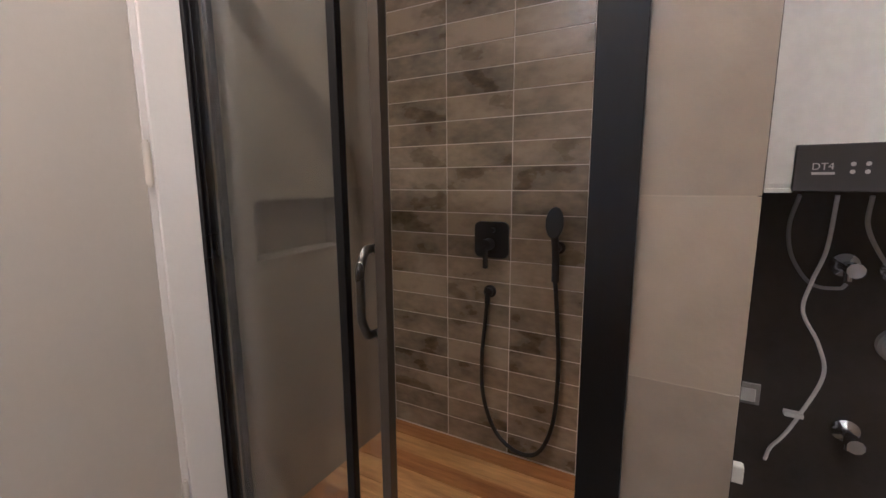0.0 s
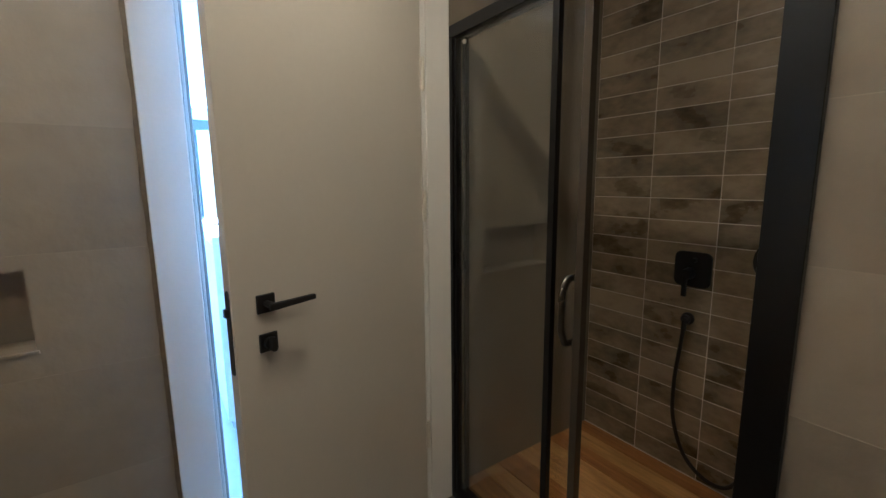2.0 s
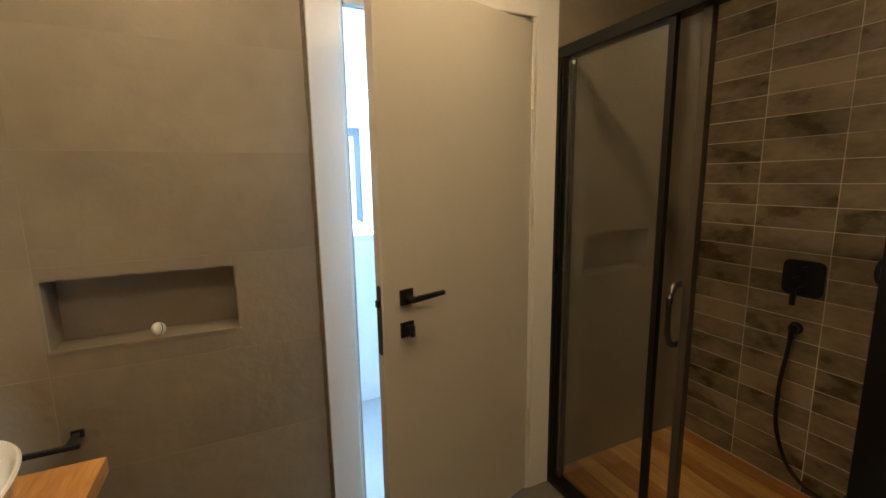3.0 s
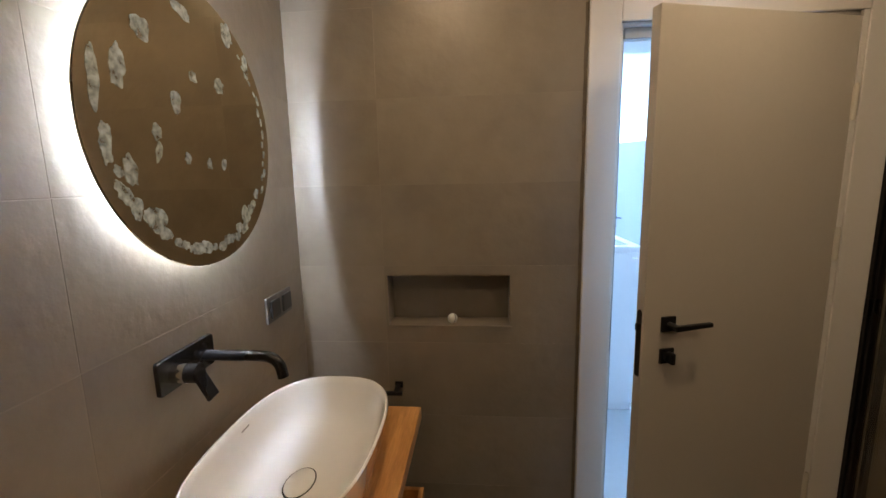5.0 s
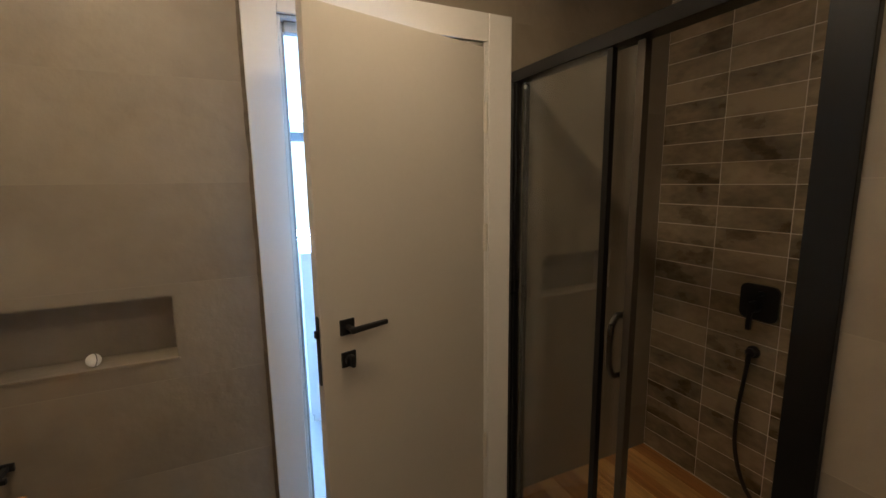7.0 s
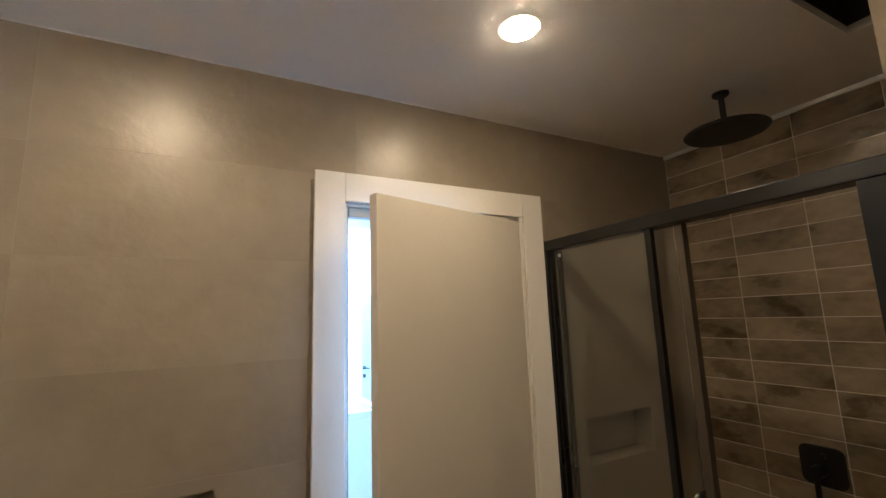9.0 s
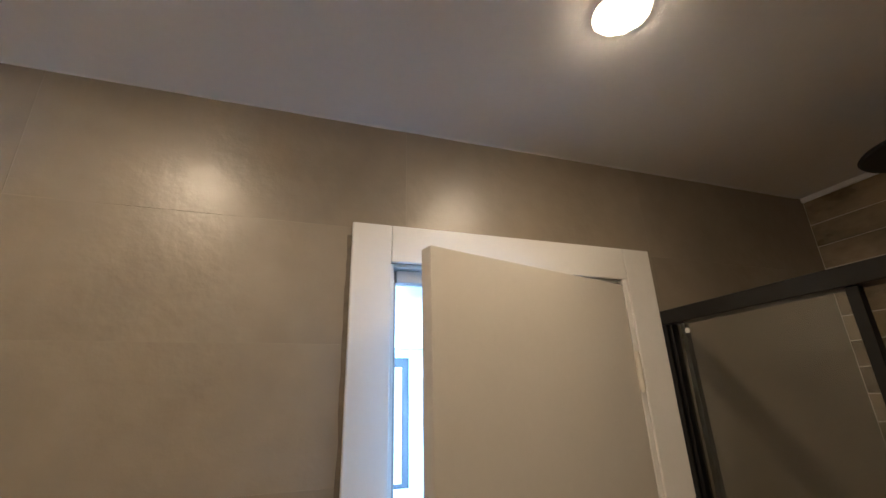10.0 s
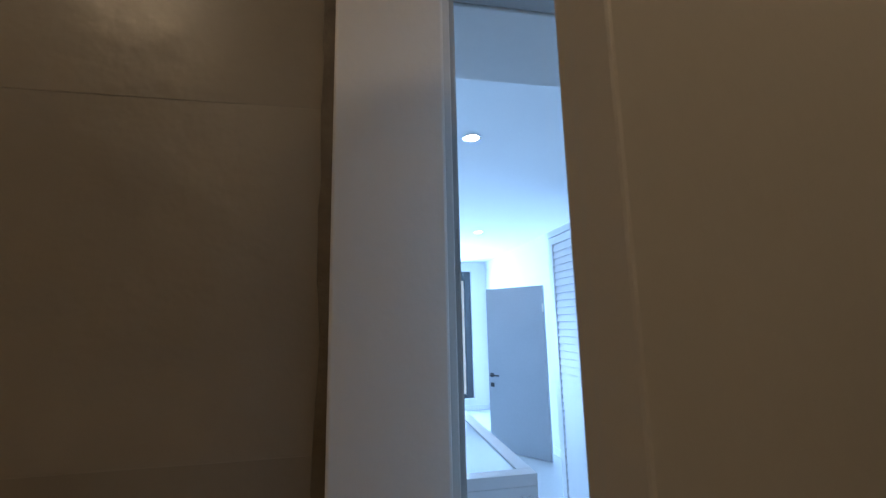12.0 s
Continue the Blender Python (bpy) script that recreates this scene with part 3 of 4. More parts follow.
rain = thing("rain_shower", (1.493, -0.568, CEIL), "round black rain shower head under the ceiling", "shower head")
m = Matrix.Translation((1.493, -0.568, 0))
bm = spin(bmesh.new(), [(0.030, CEIL - 0.0005), (0.030, CEIL - 0.010), (0.026, CEIL - 0.014), (0, CEIL - 0.014)][::-1], m, 28)
part("ceiling_rose", bm, BLACK, rain, smooth=True)
part("arm", rod(bmesh.new(), (1.493, -0.568, CEIL - 0.014), (1.493, -0.568, 2.365), 0.011), BLACK, rain, smooth=True)
bm = spin(bmesh.new(), [(0, 2.322), (0.142, 2.322), (0.147, 2.328), (0.142, 2.334), (0.05, 2.340), (0.022, 2.354), (0.018, 2.370), (0, 2.370)], m, 56)
part("disc", bm, BLACK, rain, smooth=True)

# ---------------------------------------------------------------- downlights
for i, (lx, ly) in enumerate(LAMPS):
    dl = thing("downlight", (lx, ly, CEIL), "round recessed downlight glowing warm white in the ceiling", "downlight", "bathroom downlights")
    m = Matrix.Translation((lx, ly, 0))
    bm = spin(bmesh.new(), [(0.060, CEIL - 0.0004), (0.064, CEIL - 0.003), (0.062, CEIL - 0.006), (0.054, CEIL - 0.005), (0.054, CEIL - 0.0004)], m, 40)
    part("ring", bm, PLASTIC_WHITE, dl, smooth=True)
    bm = spin(bmesh.new(), [(0, CEIL - 0.0165), (0.030, CEIL - 0.0155), (0.046, CEIL - 0.0125), (0.0525, CEIL - 0.0085), (0.0535, CEIL - 0.001), (0, CEIL - 0.001)], m, 40)
    part("diffuser", bm, DISC, dl, "glowing diffuser")

# ---------------------------------------------------------------- vanity corner
MY, MZ, MR = -0.590, 1.678, 0.330
mirror = thing("round_mirror", (MX, MY, MZ), "round backlit wall mirror with dried soap smudges", "mirror")
bm = spin(bmesh.new(), [(0, 0.034), (MR - 0.002, 0.034), (MR, 0.036), (MR, 0.0385), (MR - 0.0015, 0.040), (0, 0.040)], on_x(MX, MY, MZ), 96)
glass_disc = part("mirror_glass", bm, MIRROR, mirror, "round bronze-tinted mirror glass")
bm = spin(bmesh.new(), [(0.256, 0.001), (0.256, 0.0335), (0.246, 0.0335), (0.246, 0.001)], on_x(MX, MY, MZ), 64)
part("back_frame", bm, PLASTIC_WHITE, mirror)
bm = spin(bmesh.new(), [(0.2570, 0.011), (0.265, 0.011), (0.265, 0.017), (0.2570, 0.017), (0.2570, 0.011)], on_x(MX, MY, MZ), 64)
part("led_strip", bm, LED, mirror, "glowing white light strip")
rng = random.Random(7)


LEVEL = [0]


def smudge(cy, cz, a, b, turn):
    LEVEL[0] += 1
    bm = bmesh.new()
    k, ring, level = 30, [], LEVEL[0] / 6
    for i in range(k):
        t = 2 * math.pi * i / k
        w = 1 + 0.40 * noise.noise(Vector((1.5 * math.cos(t) + 9 * cy, 1.5 * math.sin(t) + 9 * cz, cy * 31))) + 0.09 * noise.noise(Vector((5 * math.cos(t), 5 * math.sin(t), cz * 31)))
        y, z = a * w * math.cos(t), b * w * math.sin(t)
        ring.append(bm.verts.new((MX + 0.0404 + 0.00005 * level, MY + cy + y * math.cos(turn) - z * math.sin(turn), MZ + cz + y * math.sin(turn) + z * math.cos(turn))))
    bm.faces.new(ring)
    part("smudge", bm, SMUDGE, glass_disc)


for i in range(30):          # a wiped ring near the rim, thick and beaded below
    t = radians(188 + 135 * i / 29 + rng.uniform(-2, 2))
    r = MR * rng.uniform(0.84, 0.90)
    s = rng.uniform(0.7, 1.25)
    smudge(r * math.cos(t), r * math.sin(t), 0.013 * s, 0.017 * s, t)
for i in range(16):          # fainter and thinner on the far side
    t = radians(-30 + 85 * i / 15 + rng.uniform(-2, 2))
    r = MR * rng.uniform(0.88, 0.93)
    s = rng.uniform(0.5, 0.9)
    smudge(r * math.cos(t), r * math.sin(t), 0.008 * s, 0.016 * s, t)
for cy, cz, a, b in ((-0.23, 0.09, .017, .042), (-0.16, 0.18, .024, .025), (-0.285, 0.06, .013, .055), (-0.275, -0.05, .011, .036), (-0.23, -0.10, .015, .035), (-0.18, -0.20, .026, .026),
                     (-0.08, 0.05, .016, .024), (-0.15, -0.02, .014, .017), (-0.15, -0.06, .010, .021), (-0.06, -0.07, .011, .014), (0.02, -0.08, .009, .014), (0.08, -0.08, .009, .015),
                     (-0.01, 0.12, .014, .013), (0.09, 0.12, .020, .018), (-0.03, 0.26, .032, .014), (0.15, 0.26, .022, .030), (0.23, 0.20, .014, .034), (0.16, -0.22, .022, .026)):
    smudge(cy, cz, a, b, rng.uniform(-0.3, 0.3))

top_z = 0.750
vanity = thing("vanity_counter", (-0.84, -0.85, 0.0), "honey oak wall-hung vanity counter under the basin", "vanity")
part("worktop", boxes((MX + 0.001, -1.45, top_z - 0.045, -0.576, -0.213, top_z), bevel=0.003), OAK, vanity)
shelf = thing("wooden_shelf", (-0.84, -0.85, 0.36), "low honey oak tray shelf below the vanity counter", "shelf")
part("base", boxes((MX + 0.001, -1.45, 0.36, -0.577, -0.200, 0.378), bevel=0.002), OAK, shelf)
part("front_rim", boxes((-0.595, -1.45, 0.379, -0.577, -0.200, 0.42), bevel=0.002), OAK, shelf)
part("side_rim", boxes((MX + 0.002, -0.218, 0.379, -0.596, -0.200, 0.42), bevel=0.002), OAK, shelf)
part("side_rim", boxes((MX + 0.002, -1.45, 0.379, -0.596, -1.432, 0.42), bevel=0.002), OAK, shelf)

# oval vessel basin
BASIN = (-0.829, -0.630, 0.206, 0.326, 0.156)


def basin_ring(bm, s, z, inset=0.0, n=96, power=2.75):
    cx, cy, a, b, _ = BASIN
    out = []
    for i in range(n):
        t = 2 * math.pi * i / n
        c, q = math.cos(t), math.sin(t)
        x = math.copysign(abs(c) ** (2 / power), c) * (a * s - inset)
        y = math.copysign(abs(q) ** (2 / power), q) * (b * s - inset)
        out.append(bm.verts.new((cx + x, cy + y, top_z + z)))
    return out


basin = thing("vessel_basin", (BASIN[0], BASIN[1], top_z), "white glazed ceramic oval vessel basin on the wooden counter", "basin")
bm = bmesh.new()
H = BASIN[4]
levels = [(0.78, 0.0005, 0), (0.82, 0.004, 0), (0.92, H * 0.5, 0), (0.985, H - 0.012, 0), (1.0, H - 0.003, 0), (1.0, H, 0.003), (1.0, H, 0.007), (1.0, H - 0.003, 0.010), (0.985, H - 0.02, 0.011), (0.955, H * 0.68, 0.012),
          (0.905, H * 0.46, 0.013), (0.83, H * 0.30, 0.013), (0.73, H * 0.20, 0.012), (0.60, H * 0.155, 0.010), (0.44, H * 0.132, 0.006), (0.25, H * 0.122, 0.0)]
rings = [basin_ring(bm, s, z, i) for s, z, i in levels]
for a, b in zip(rings, rings[1:]):
    for i in range(len(a)):
        bm.faces.new((a[i], a[(i + 1) % len(a)], b[(i + 1) % len(a)], b[i]))
bm.faces.new(rings[0][::-1]), bm.faces.new(rings[-1])
part("bowl", bm, CERAMIC, basin, smooth=True)
DR = Matrix.Translation((BASIN[0] - 0.010, BASIN[1] - 0.010, top_z + 0.0192))
bm = spin(bmesh.new(), [(0.046, 0.0), (0.046, 0.004), (0.043, 0.006), (0, 0.0068)], DR, 40, (0.80, 1.18))
part("drain_cover", bm, CERAMIC, basin, "white oval ceramic drain cover", smooth=True)
bm = spin(bmesh.new(), [(0.0462, 0.0006), (0.0500, 0.0006), (0.0500, 0.0022), (0.0462, 0.0022), (0.0462, 0.0006)], DR, 40, (0.80, 1.18))
part("drain_ring", bm, GUNMETAL, basin, "dark ring round the drain")
part("maker_mark", boxes((BASIN[0] - 0.180, -0.60, top_z + H - 0.024, BASIN[0] - 0.1785, -0.565, top_z + H - 0.020)), PLASTIC_GREY, basin, "small grey printed mark")

faucet = thing("basin_faucet", (MX, -0.691, 1.123), "matt black wall-mounted basin faucet", "faucet")
bm = rounded_slab(bmesh.new(), 0.197, 0.080, 0.010, 0.008, on_x(MX + 0.001, -0.691, 1.123))
part("plate", bm, BLACK_SATIN, faucet)
bm = tube(bmesh.new(), [(MX + 0.010, -0.643, 1.123), (MX + 0.07, -0.643, 1.123), (MX + 0.15, -0.643, 1.123), (MX + 0.19, -0.643, 1.119), (MX + 0.212, -0.643, 1.101), (MX + 0.220, -0.643, 1.068)], 0.0135, seg=16)
part("spout", bm, BLACK_SATIN, faucet, smooth=True)
bm = rod(bmesh.new(), (MX + 0.0112, -0.739, 1.121), (MX + 0.044, -0.739, 1.121), 0.0235, 0.0235, 28)
cuff = part("cuff", bm, CHROME, faucet, "shiny metal collar", smooth=True)
bm = rod(bmesh.new(), (MX + 0.0442, -0.739, 1.121), (MX + 0.070, -0.739, 1.121), 0.0225, 0.022, 28)
part("cartridge", bm, BLACK_SATIN, faucet, smooth=True)
bm = boxes((0.0, -0.020, -0.005, 0.074, 0.020, 0.005), bevel=0.003)
bm.transform(Matrix.Translation((MX + 0.064, -0.739, 1.127)) @ Euler((0, radians(64), radians(6))).to_matrix().to_4x4())
part("lever", bm, BLACK_SATIN, faucet, "flat black lever")

socket = thing("double_socket", (MX, -0.213, 1.123), "dark double wall socket with flap covers beside the mirror", "socket")
part("frame", boxes((MX + 0.0008, -0.301, 1.080, MX + 0.010, -0.123, 1.168), bevel=0.002), PLASTIC_DARK, socket, "dark grey frame")
for yc in (-0.256, -0.169):
    part("cover", boxes((MX + 0.0102, yc - 0.031, 1.094, MX + 0.019, yc + 0.031, 1.155), bevel=0.003), PLASTIC_BLACK, socket, "black flap cover")

holder = thing("paper_holder", (-0.722, 0.0, 0.711), "matt black toilet paper holder on the tiled wall", "paper holder")
part("plate", boxes((-0.712, -0.010, 0.714, -0.680, -0.0008, 0.738), bevel=0.002), BLACK, holder)
part("arm", boxes((-0.705, -0.075, 0.720, -0.689, -0.0105, 0.733), bevel=0.002), BLACK, holder)
part("bar", boxes((-0.817, -0.088, 0.720, -0.669, -0.0755, 0.734), bevel=0.002), BLACK, holder)

ball = thing("white_ball", (-0.475, 0.03, NICHE[2] + 0.003), "small white round freshener ball on the niche sill", "ball")
bm = bmesh.new()
bmesh.ops.create_uvsphere(bm, u_segments=28, v_segments=18, radius=0.020, matrix=Matrix.Translation((-0.475, 0.030, NICHE[2] + 0.0228)))
part("shell", bm, PLASTIC_WHITE, ball, smooth=True)
bm = spin(bmesh.new(), [(0.0203, -0.0012), (0.0208, 0), (0.0203, 0.0012)], Matrix.Translation((-0.475, 0.030, NICHE[2] + 0.0228)) @ Euler((radians(78), 0, radians(-52))).to_matrix().to_4x4(), 32)
part("seam_band", bm, PLASTIC_BLACK, ball, "thin black seam")

# ---------------------------------------------------------------- boiler recess
bf = 1.42
boiler = thing("water_heater", (1.58, -1.551, 1.21), "white wall-hung water heater with a dark control panel", "water heater")
part("body", boxes((bf, -1.786, 1.222, RX - 0.002, -1.316, 2.05), bevel=0.012), PLASTIC_WHITE, boiler)
part("bottom_lip", boxes((bf - 0.004, -1.401, 1.215, bf + 0.05, -1.311, 1.225), bevel=0.002), PLASTIC_WHITE, boiler)
panel = part("control_panel", boxes((bf - 0.008, -1.711, 1.218, bf + 0.004, -1.399, 1.312), bevel=0.002), PANEL_DARK, boiler, "dark control panel with pale print")
words = bpy.data.curves.new("words", "FONT")
words.body, words.size, words.extrude = "DT4", 0.019, 0.0004
lettering = bpy.data.objects.new("lettering", words)
bm = bmesh.new()
bm.from_mesh(bpy.data.meshes.new_from_object(lettering))
bpy.data.objects.remove(lettering)
bm.transform(on_x(bf - 0.0086, -1.426, 1.262, -1))
part("lettering", bm, PRINT, panel, "pale printed characters")
part("print_bar", boxes((bf - 0.0092, -1.463, 1.252, bf - 0.0082, -1.427, 1.257)), PRINT, panel)
for yy in (-1.489, -1.511):
    for zz in (1.272, 1.257):
        part("indicator", spin(bmesh.new(), [(0.0042, 0), (0.0042, 0.0008), (0, 0.001)], on_x(bf - 0.0082, yy, zz, -1), 14), PRINT, panel)
part("display_mark", boxes((bf - 0.0092, -1.611, 1.250, bf - 0.0082, -1.559, 1.280)), PRINT, panel)


def valve(y, z, label):
    v = thing("angle_valve", (RX, y, z), label, "valve", "chrome valves in the recess")
    bm = spin(bmesh.new(), [(0.032, 0), (0.031, 0.006), (0.020, 0.014), (0.013, 0.018), (0.013, 0.052), (0, 0.052)], on_x(RX - 0.0005, y, z, -1), 28)
    part("rosette", bm, CHROME, v, smooth=True)
    bm = rod(bmesh.new(), (RX - 0.052, y, z), (RX - 0.090, y, z), 0.017, 0.019, 10)
    part("knob", bm, CHROME, v)
    bm = rod(bmesh.new(), (RX - 0.038, y, z), (RX - 0.038, y, z - 0.035), 0.010, seg=14)
    part("outlet", bm, CHROME, v, smooth=True)


valve(-1.586, 1.021, "chrome angle valve on the dark wall")
valve(-1.683, 1.015, "chrome angle valve on the dark wall")
valve(-1.636, 0.567, "chrome angle valve low on the dark wall")
for name, pts, r, mat, lab in (
        ("braided_hose", [(1.56, -1.441, 1.206), (1.60, -1.436, 1.13), (1.64, -1.456, 1.05), (1.69, -1.511, 0.975), (1.71, -1.571, 0.965), (RX - 0.038, -1.586, 0.978)], 0.0046, BRAID, "braided steel water hose looping to a valve"),
        ("braided_hose", [(1.56, -1.566, 1.206), (1.58, -1.571, 1.14), (1.62, -1.611, 1.07), (1.68, -1.671, 1.00), (1.70, -1.691, 0.96), (RX - 0.038, -1.683, 0.972)], 0.0046, BRAID, "braided steel water hose bent to a valve"),
        ("white_cable", [(1.58, -1.513, 1.206), (1.585, -1.508, 1.08), (1.60, -1.493, 1.00), (1.61, -1.485, 0.92), (1.61, -1.523, 0.84), (1.61, -1.540, 0.76), (1.61, -1.503, 0.64), (1.61, -1.478, 0.58), (1.61, -1.455, 0.54), (1.615, -1.448, 0.50)],
         0.0044, PLASTIC_WHITE, "white power cable hanging below the heater")):
    c = thing(name, pts[0], lab, "hose" if "hose" in name else "cable")
    part("line", tube(bmesh.new(), pts, r, seg=10, n=8), mat, c, smooth=True)
    if name == "white_cable":
        part("tie", boxes((1.600, -1.513, 0.640, 1.622, -1.473, 0.652), bevel=0.002), PLASTIC_WHITE, c)
wsock = thing("wall_socket", (RX, -1.411, 0.650), "grey wall socket in the dark recess", "socket")
part("plate", boxes((RX - 0.010, -1.443, 0.590, RX - 0.0008, -1.378, 0.655), bevel=0.003), PLASTIC_GREY, wsock)
part("rocker", boxes((RX - 0.014, -1.432, 0.600, RX - 0.0105, -1.391, 0.640), bevel=0.002), PLASTIC_WHITE, wsock)
dring = thing("drain_socket", (RX, -1.711, 0.823), "pale round waste pipe opening on the dark wall", "pipe")
part("collar", spin(bmesh.new(), [(0.030, 0.0), (0.045, 0.0), (0.045, 0.02), (0.038, 0.024), (0.030, 0.02), (0.030, 0.0)], on_x(RX - 0.0005, -1.711, 0.823, -1), 36), PLASTIC_GREY, dring, smooth=True)
bracket = thing("white_bracket", (1.20, RY, 0.69), "small torn white plastic bracket on the recess side", "bracket")
part("plate", boxes((1.185, RY - 0.004, 0.66, 1.225, RY - 0.0005, 0.715), bevel=0.0015), PLASTIC_WHITE, bracket)
part("tongue", boxes((1.195, RY - 0.042, 0.672, 1.215, RY - 0.0045, 0.708), bevel=0.003), PLASTIC_WHITE, bracket)

# ---------------------------------------------------------------- bedroom
BY, BW, BE = 7.45, -1.70, 2.35
bedroom_floor = solid("floor_bedroom", boxes((BW - 0.1, 0.0, -0.06, BE + 0.1, BY + 0.1, 0.0)), BFLOOR, "pale polished bedroom floor", "floor", "structure")
solid("ceiling_bedroom", boxes((BW - 0.1, TW, BCEIL, BE + 0.1, BY + 0.1, BCEIL + 0.05)), BWALL, "white bedroom ceiling", "ceiling", "structure")
WIN = (-0.45, 2.06, 0.20, 2.525)
bm = bmesh.new()
for u0, u1, v0, v1 in cells(BW - 0.1, BE + 0.1, -0.1, 2.9, [WIN]):
    box(bm, u0, BY, v0, u1, BY + 0.2, v1)
solid("wall_bedroom_north", bm, BWALL, "white bedroom wall with a wide window", "wall", "structure")
solid("wall_bedroom_west", boxes((BW - 0.1, TW, -0.1, BW, BY, 2.9)), BWALL, "white bedroom wall", "wall", "structure")
solid("wall_bedroom_east", boxes((BE, TW, -0.1, BE + 0.1, BY, 2.9)), BWALL, "white bedroom wall", "wall", "structure")
bm = bmesh.new()
for u0, u1, v0, v1 in cells(BW, BE, -0.1, 2.9, [DOORWAY]):
    box(bm, u0, TW - 0.002, v0, u1, TW, v1)
solid("wall_bedroom_south", bm, BWALL, "white painted bedroom side of the bathroom wall", "wall", "structure")
bb = thing("baseboard", (BE, 6.0, 0.0), "white baseboard along the bedroom walls", "baseboard", kind="structure")
part("board", boxes((BE - 0.014, 4.2, 0.001, BE - 0.001, BY - 0.002, 0.09), bevel=0.003), WHITE_FURN, bb)
part("board", boxes((BW + 0.002, BY - 0.014, 0.001, BE - 0.015, BY - 0.001, 0.09), bevel=0.003), WHITE_FURN, bb)
window = thing("window_1", (0.75, BY, 0.2), "tall wide bedroom window with a dark grey frame", "window", kind="structure")
for row in ((WIN[0], BY + 0.05, WIN[2], WIN[0] + 0.06, BY + 0.11, WIN[3]), (WIN[1] - 0.125, BY + 0.05, WIN[2], WIN[1], BY + 0.11, WIN[3]), (WIN[0] + 0.061, BY + 0.05, WIN[2], WIN[1] - 0.126, BY + 0.11, WIN[2] + 0.07),
            (WIN[0] + 0.061, BY + 0.05, WIN[3] - 0.175, WIN[1] - 0.126, BY + 0.11, WIN[3]), (0.70, BY + 0.05, WIN[2] + 0.071, 0.77, BY + 0.11, WIN[3] - 0.176)):
    part("window_frame", boxes(row, bevel=0.004), DARK_FRAME, window)
for a, b in ((WIN[0] + 0.06, 0.70), (0.77, WIN[1] - 0.125)):
    pn = part("pane", boxes((a, BY + 0.078, WIN[2] + 0.07, b, BY + 0.084, WIN[3] - 0.175)), PANE, window)
    pn.visible_shadow = False
part("window_sill", boxes((WIN[0] - 0.03, BY - 0.03, WIN[2] - 0.03, WIN[1] + 0.03, BY + 0.05, WIN[2] - 0.001), bevel=0.004), WHITE_FURN, window)
solid("backdrop", boxes((-8, BY + 3.0, -4, 10, BY + 3.05, 9)), SKYCARD, "bright overcast sky outside the window", "sky", "structure")

# wardrobe with louvred doors
WX, WY0, WY1, WZ = 1.61, 0.33, 2.99, 2.355
wardrobe = thing("wardrobe", (1.95, 1.67, 0.0), "white built-in wardrobe with louvred doors", "wardrobe")
part("carcass", boxes((WX + 0.024, WY0, 0.0, BE - 0.001, WY1, WZ - 0.052)), WHITE_FURN, wardrobe)
part("cornice", boxes((WX - 0.004, WY0, WZ - 0.050, BE - 0.001, WY1 + 0.004, WZ), bevel=0.003), WHITE_FURN, wardrobe)
part("end_stile", boxes((WX, WY1 - 0.022, 0.0, WX + 0.0235, WY1, WZ - 0.053), bevel=0.002), WHITE_FURN, wardrobe)
edges_y = [2.972, 2.362, 1.690, 1.020, 0.350]


def louvre_door(y0, y1, hinge_far):
    st, z0, z1 = 0.058, 0.085, WZ - 0.056
    bm = boxes((WX, y0 + 0.0015, z0, WX + 0.022, y0 + st, z1), (WX, y1 - st, z0, WX + 0.022, y1 - 0.0015, z1), (WX, y0 + st, z0, WX + 0.022, y1 - st, z0 + 0.09), (WX, y0 + st, z1 - 0.06, WX + 0.022, y1 - st, z1))
    d = part("door", bm, WHITE_FURN, wardrobe)
    a, n = z0 + 0.09, 36
    pitch = (z1 - 0.06 - a) / n
    base = None
    for k in range(n):
        zc = a + pitch * (k + 0.5)
        if base is None:
            bm = bmesh.new()
            vs = [bm.verts.new(p) for p in ((WX + 0.002, y0 + st, -0.62 * pitch), (WX + 0.002, y1 - st, -0.62 * pitch), (WX + 0.018, y1 - st, 0.5 * pitch), (WX + 0.018, y0 + st, 0.5 * pitch),
                                            (WX + 0.008, y0 + st, -0.66 * pitch), (WX + 0.008, y1 - st, -0.66 * pitch), (WX + 0.0225, y1 - st, 0.46 * pitch), (WX + 0.0225, y0 + st, 0.46 * pitch))]
            for f in ((0, 3, 2, 1), (4, 5, 6, 7), (0, 1, 5, 4), (2, 3, 7, 6), (0, 4, 7, 3), (1, 2, 6, 5)):
                bm.faces.new([vs[i] for i in f])
            base = part("slat", bm, WHITE_FURN, d)
            base.location.z += zc
        else:
            s = base.copy()
            scene.collection.objects.link(s)
            s.location.z = base.location.z + pitch * k
    yk = (y0 + 0.028) if hinge_far else (y1 - 0.028)
    bm = spin(bmesh.new(), [(0.006, 0), (0.006, 0.014), (0.016, 0.018), (0.018, 0.024), (0.014, 0.030), (0, 0.032)], on_x(WX - 0.0003, yk, 0.985, -1), 20)
    part("knob", bm, CHROME, d, "round chrome knob", smooth=True)


for i in range(4):
    louvre_door(edges_y[i + 1], edges_y[i], i % 2 == 0)
part("plinth", boxes((WX + 0.03, WY0, 0.0005, WX + 0.05, WY1 - 0.024, 0.083)), WHITE_FURN, wardrobe)

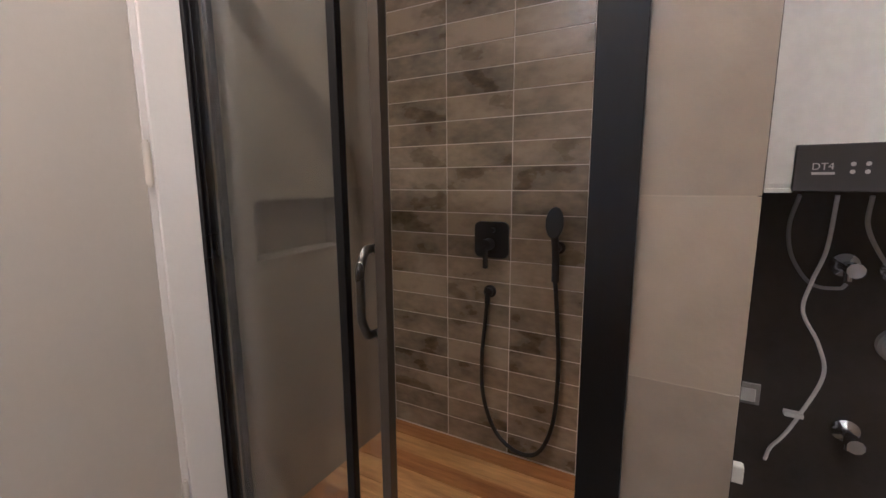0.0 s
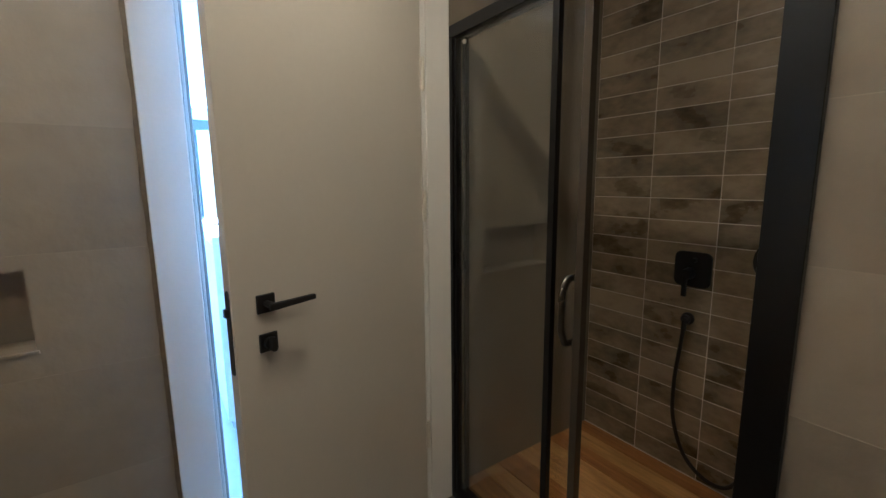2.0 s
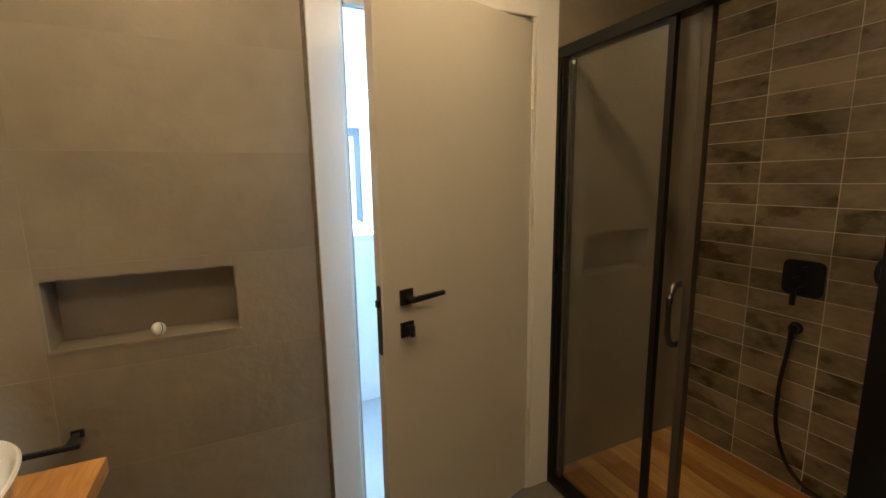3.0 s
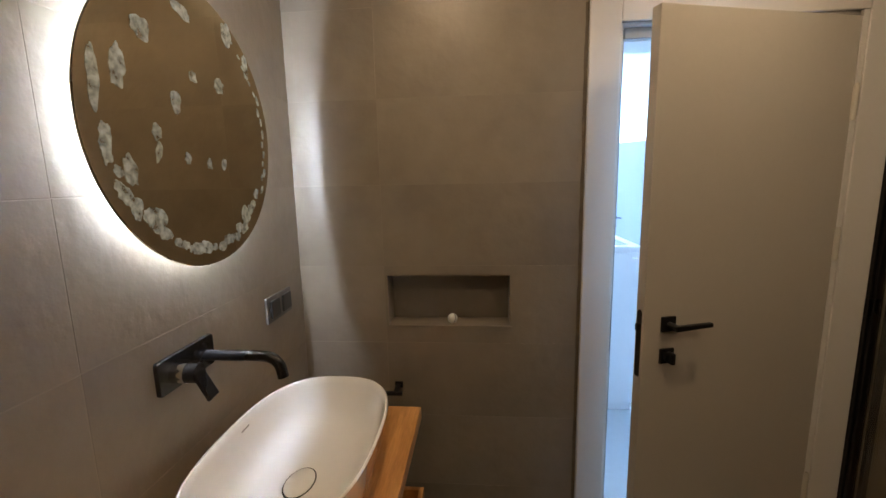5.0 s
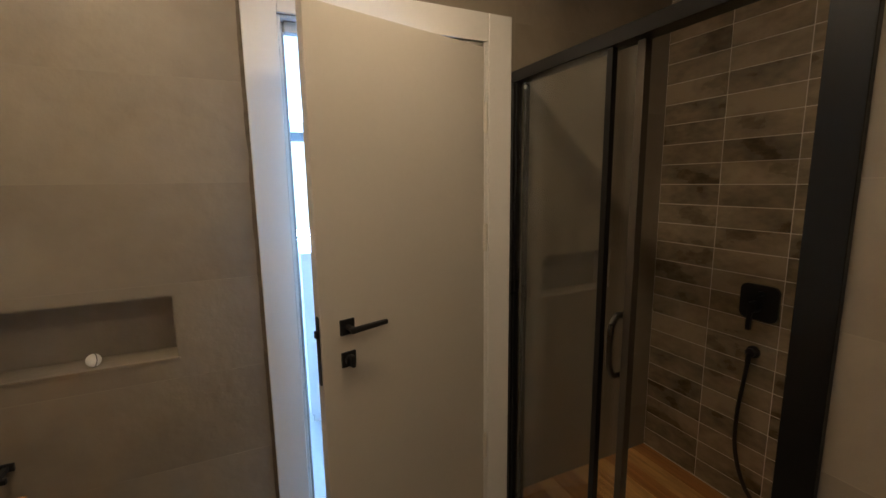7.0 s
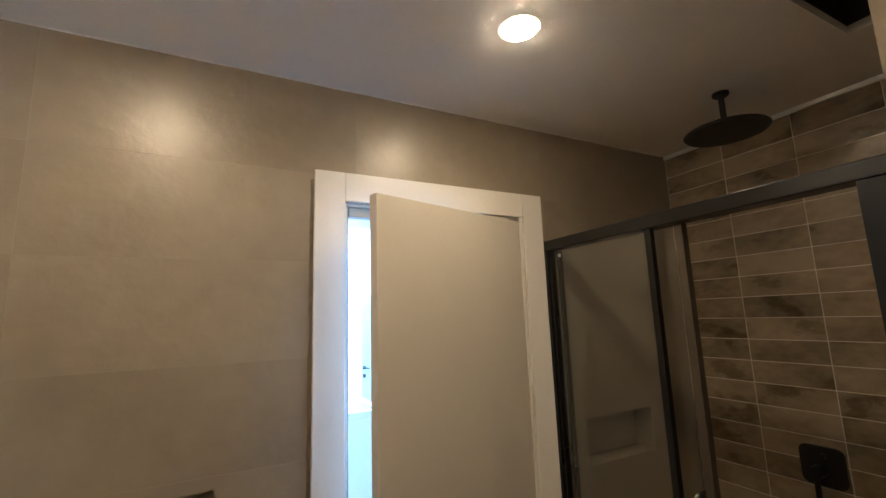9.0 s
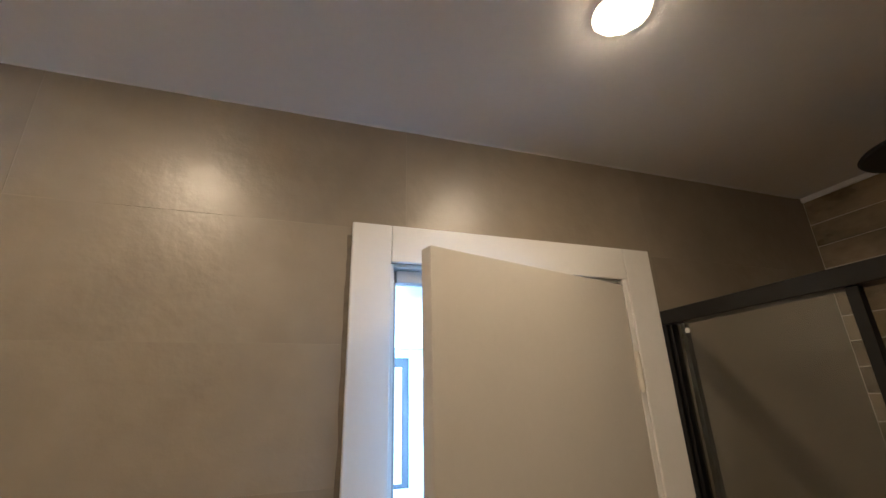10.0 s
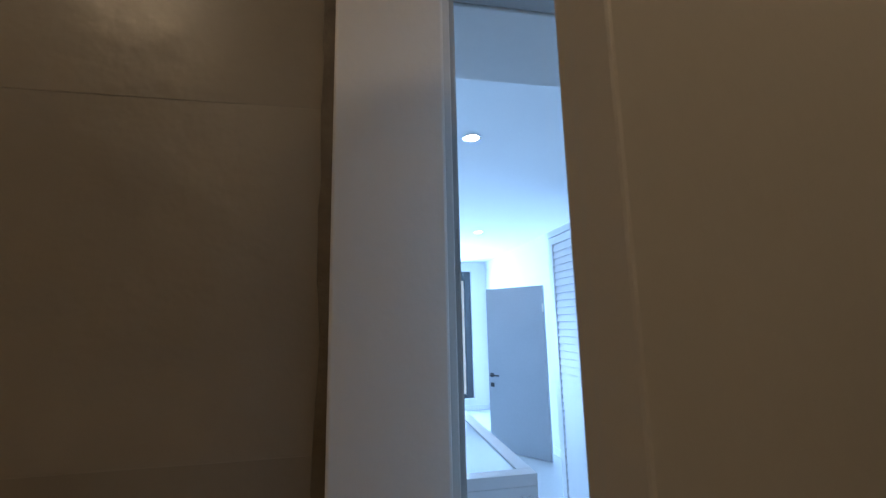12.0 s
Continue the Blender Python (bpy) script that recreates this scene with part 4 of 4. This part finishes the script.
# white island with glazed top
ix0, ix1, iy0, iy1, iz = 0.262, 0.645, 1.10, 2.75, 1.107
island = thing("display_island", (0.5, 2.0, 0.0), "white dressing island with a framed glass top", "island")
part("body", boxes((ix0, iy0, 0.06, ix1, iy1, iz - 0.04), bevel=0.003), WHITE_FURN, island)
part("plinth", boxes((ix0 + 0.02, iy0 + 0.02, 0.0005, ix1 - 0.02, iy1 - 0.02, 0.0595)), WHITE_FURN, island)
for row in ((ix0, iy0, ix1, iy0 + 0.055), (ix0, iy1 - 0.055, ix1, iy1), (ix0, iy0 + 0.0555, ix0 + 0.055, iy1 - 0.0555), (ix1 - 0.055, iy0 + 0.0555, ix1, iy1 - 0.0555), (ix0 + 0.0555, 1.98, ix1 - 0.0555, 2.03)):
    part("top_frame", boxes((row[0], row[1], iz - 0.0395, row[2], row[3], iz), bevel=0.002), WHITE_FURN, island)
for y0, y1 in ((iy0 + 0.056, 1.9795), (2.0305, iy1 - 0.056)):
    part("glass_top", boxes((ix0 + 0.056, y0, iz - 0.014, ix1 - 0.056, y1, iz - 0.007)), ICE, island, "pale glass panel in the top")
part("lock", boxes((ix1 - 0.06, iy0 - 0.003, iz - 0.075, ix1 - 0.03, iy0 - 0.0005, iz - 0.069)), CHROME, island)

# bedroom door, swung open
ANG2 = math.degrees(math.atan2(4.86 - 4.185, 1.73 - 2.235))
door_2 = thing("door_2", (2.185, 4.455, 0.0), "blue-grey flush bedroom door swung wide open", "door", rz=ANG2)
leaf2 = part("leaf", boxes((0.0, -0.020, 0.008, 0.845, 0.020, 2.02), bevel=0.002), GREY_DOOR, door_2, local=True)
for zc in (0.915, 0.795):
    bm = boxes((0.76, 0.0203, zc - 0.026, 0.812, 0.029, zc + 0.026), bevel=0.002)
    rs = part("rosette", bm, BLACK, leaf2, local=True)
    if zc > 0.9:
        bm = boxes((0.655, 0.055, zc - 0.009, 0.795, 0.068, zc + 0.009), bevel=0.003)
        box(bm, 0.778, 0.029, zc - 0.009, 0.795, 0.056, zc + 0.009)
        part("lever", bm, BLACK, rs, local=True)
part("hinge", rod(bmesh.new(), (0.0, 0.028, 1.7), (0.0, 0.028, 1.8), 0.008), STEEL, door_2, local=True)
for zc in (0.97, 0.32):
    sw = thing("wall_switch", (BE, 7.2, zc), "small dark wall switch plate", "switch")
    part("plate", boxes((BE - 0.010, 7.155, zc - 0.045, BE - 0.001, 7.245, zc + 0.045), bevel=0.002), GREY_DOOR, sw)
    part("rocker", boxes((BE - 0.013, 7.175, zc - 0.025, BE - 0.0105, 7.225, zc + 0.025), bevel=0.001), PLASTIC_BLACK, sw)
for lx, ly in BLAMPS:
    dl = thing("ceiling_spot", (lx, ly, BCEIL), "round recessed bedroom spotlight with chrome ring", "downlight", "bedroom spotlights")
    m = Matrix.Translation((lx, ly, 0))
    part("ring", spin(bmesh.new(), [(0.052, BCEIL - 0.0004), (0.056, BCEIL - 0.004), (0.050, BCEIL - 0.006), (0.042, BCEIL - 0.004), (0.042, BCEIL - 0.0004)], m, 36), CHROME, dl, smooth=True)
    part("diffuser", spin(bmesh.new(), [(0, BCEIL - 0.0038), (0.042, BCEIL - 0.0038), (0.042, BCEIL - 0.001), (0, BCEIL - 0.001)], m, 36), DISC, dl, "glowing diffuser")

# ---------------------------------------------------------------- tiles, piece by piece
tile_sheet(wall_north, "tile", TILE, "y", 0.0, T, [MX, -0.738, 0.166, 1.03, BX], ROWS_Z, HOLES)
tile_sheet(wall_west, "tile", TILE, "x", MX, -T, [BACK, -1.855, -0.948, 0.0], ROWS_Z)
tile_sheet(wall_south, "tile", TILE, "y", BACK, -T, [MX, -0.178, 0.749, RX], ROWS_Z)
tile_sheet(wall_east, "tile", TILE, "x", GX, T, [RY, SY], [0.0] + [0.029 + 0.298 * k for k in range(1, 9)] + [CEIL])
bm = boxes((GX + T + 0.001, RY - 0.001, 0.0, GX + 0.011, RY + 0.004, CEIL))
part("edge_trim", bm, BLACK_FRAME, wall_east, "thin dark edge trim")
tile_sheet(wall_east, "tile", TILE, "y", SY + 0.001, -0.005, [GX + T, BX], ROWS_Z)
yb = [SY + 0.001, -0.900, -0.602, -0.304, 0.0]
zb = [0.041 + 0.0969 * k for k in range(25)] + [CEIL - 0.002]
tile_sheet(wall_shower, "brick_tile", BRICK, "x", BX, T, yb, zb, gap=0.0034, bevel=0.0015)
for i in range(4):
    for j in range(5):
        x0, y0 = MX + 0.6 * i, BACK + 0.6 * j
        x1, y1 = min(x0 + 0.598, GX + 0.7), min(y0 + 0.598, -0.001)
        if x1 > x0 and y1 > y0:
            part("floor_tile", boxes((x0, y0, -T, x1, y1, 0.0)), FLOOR, floor)
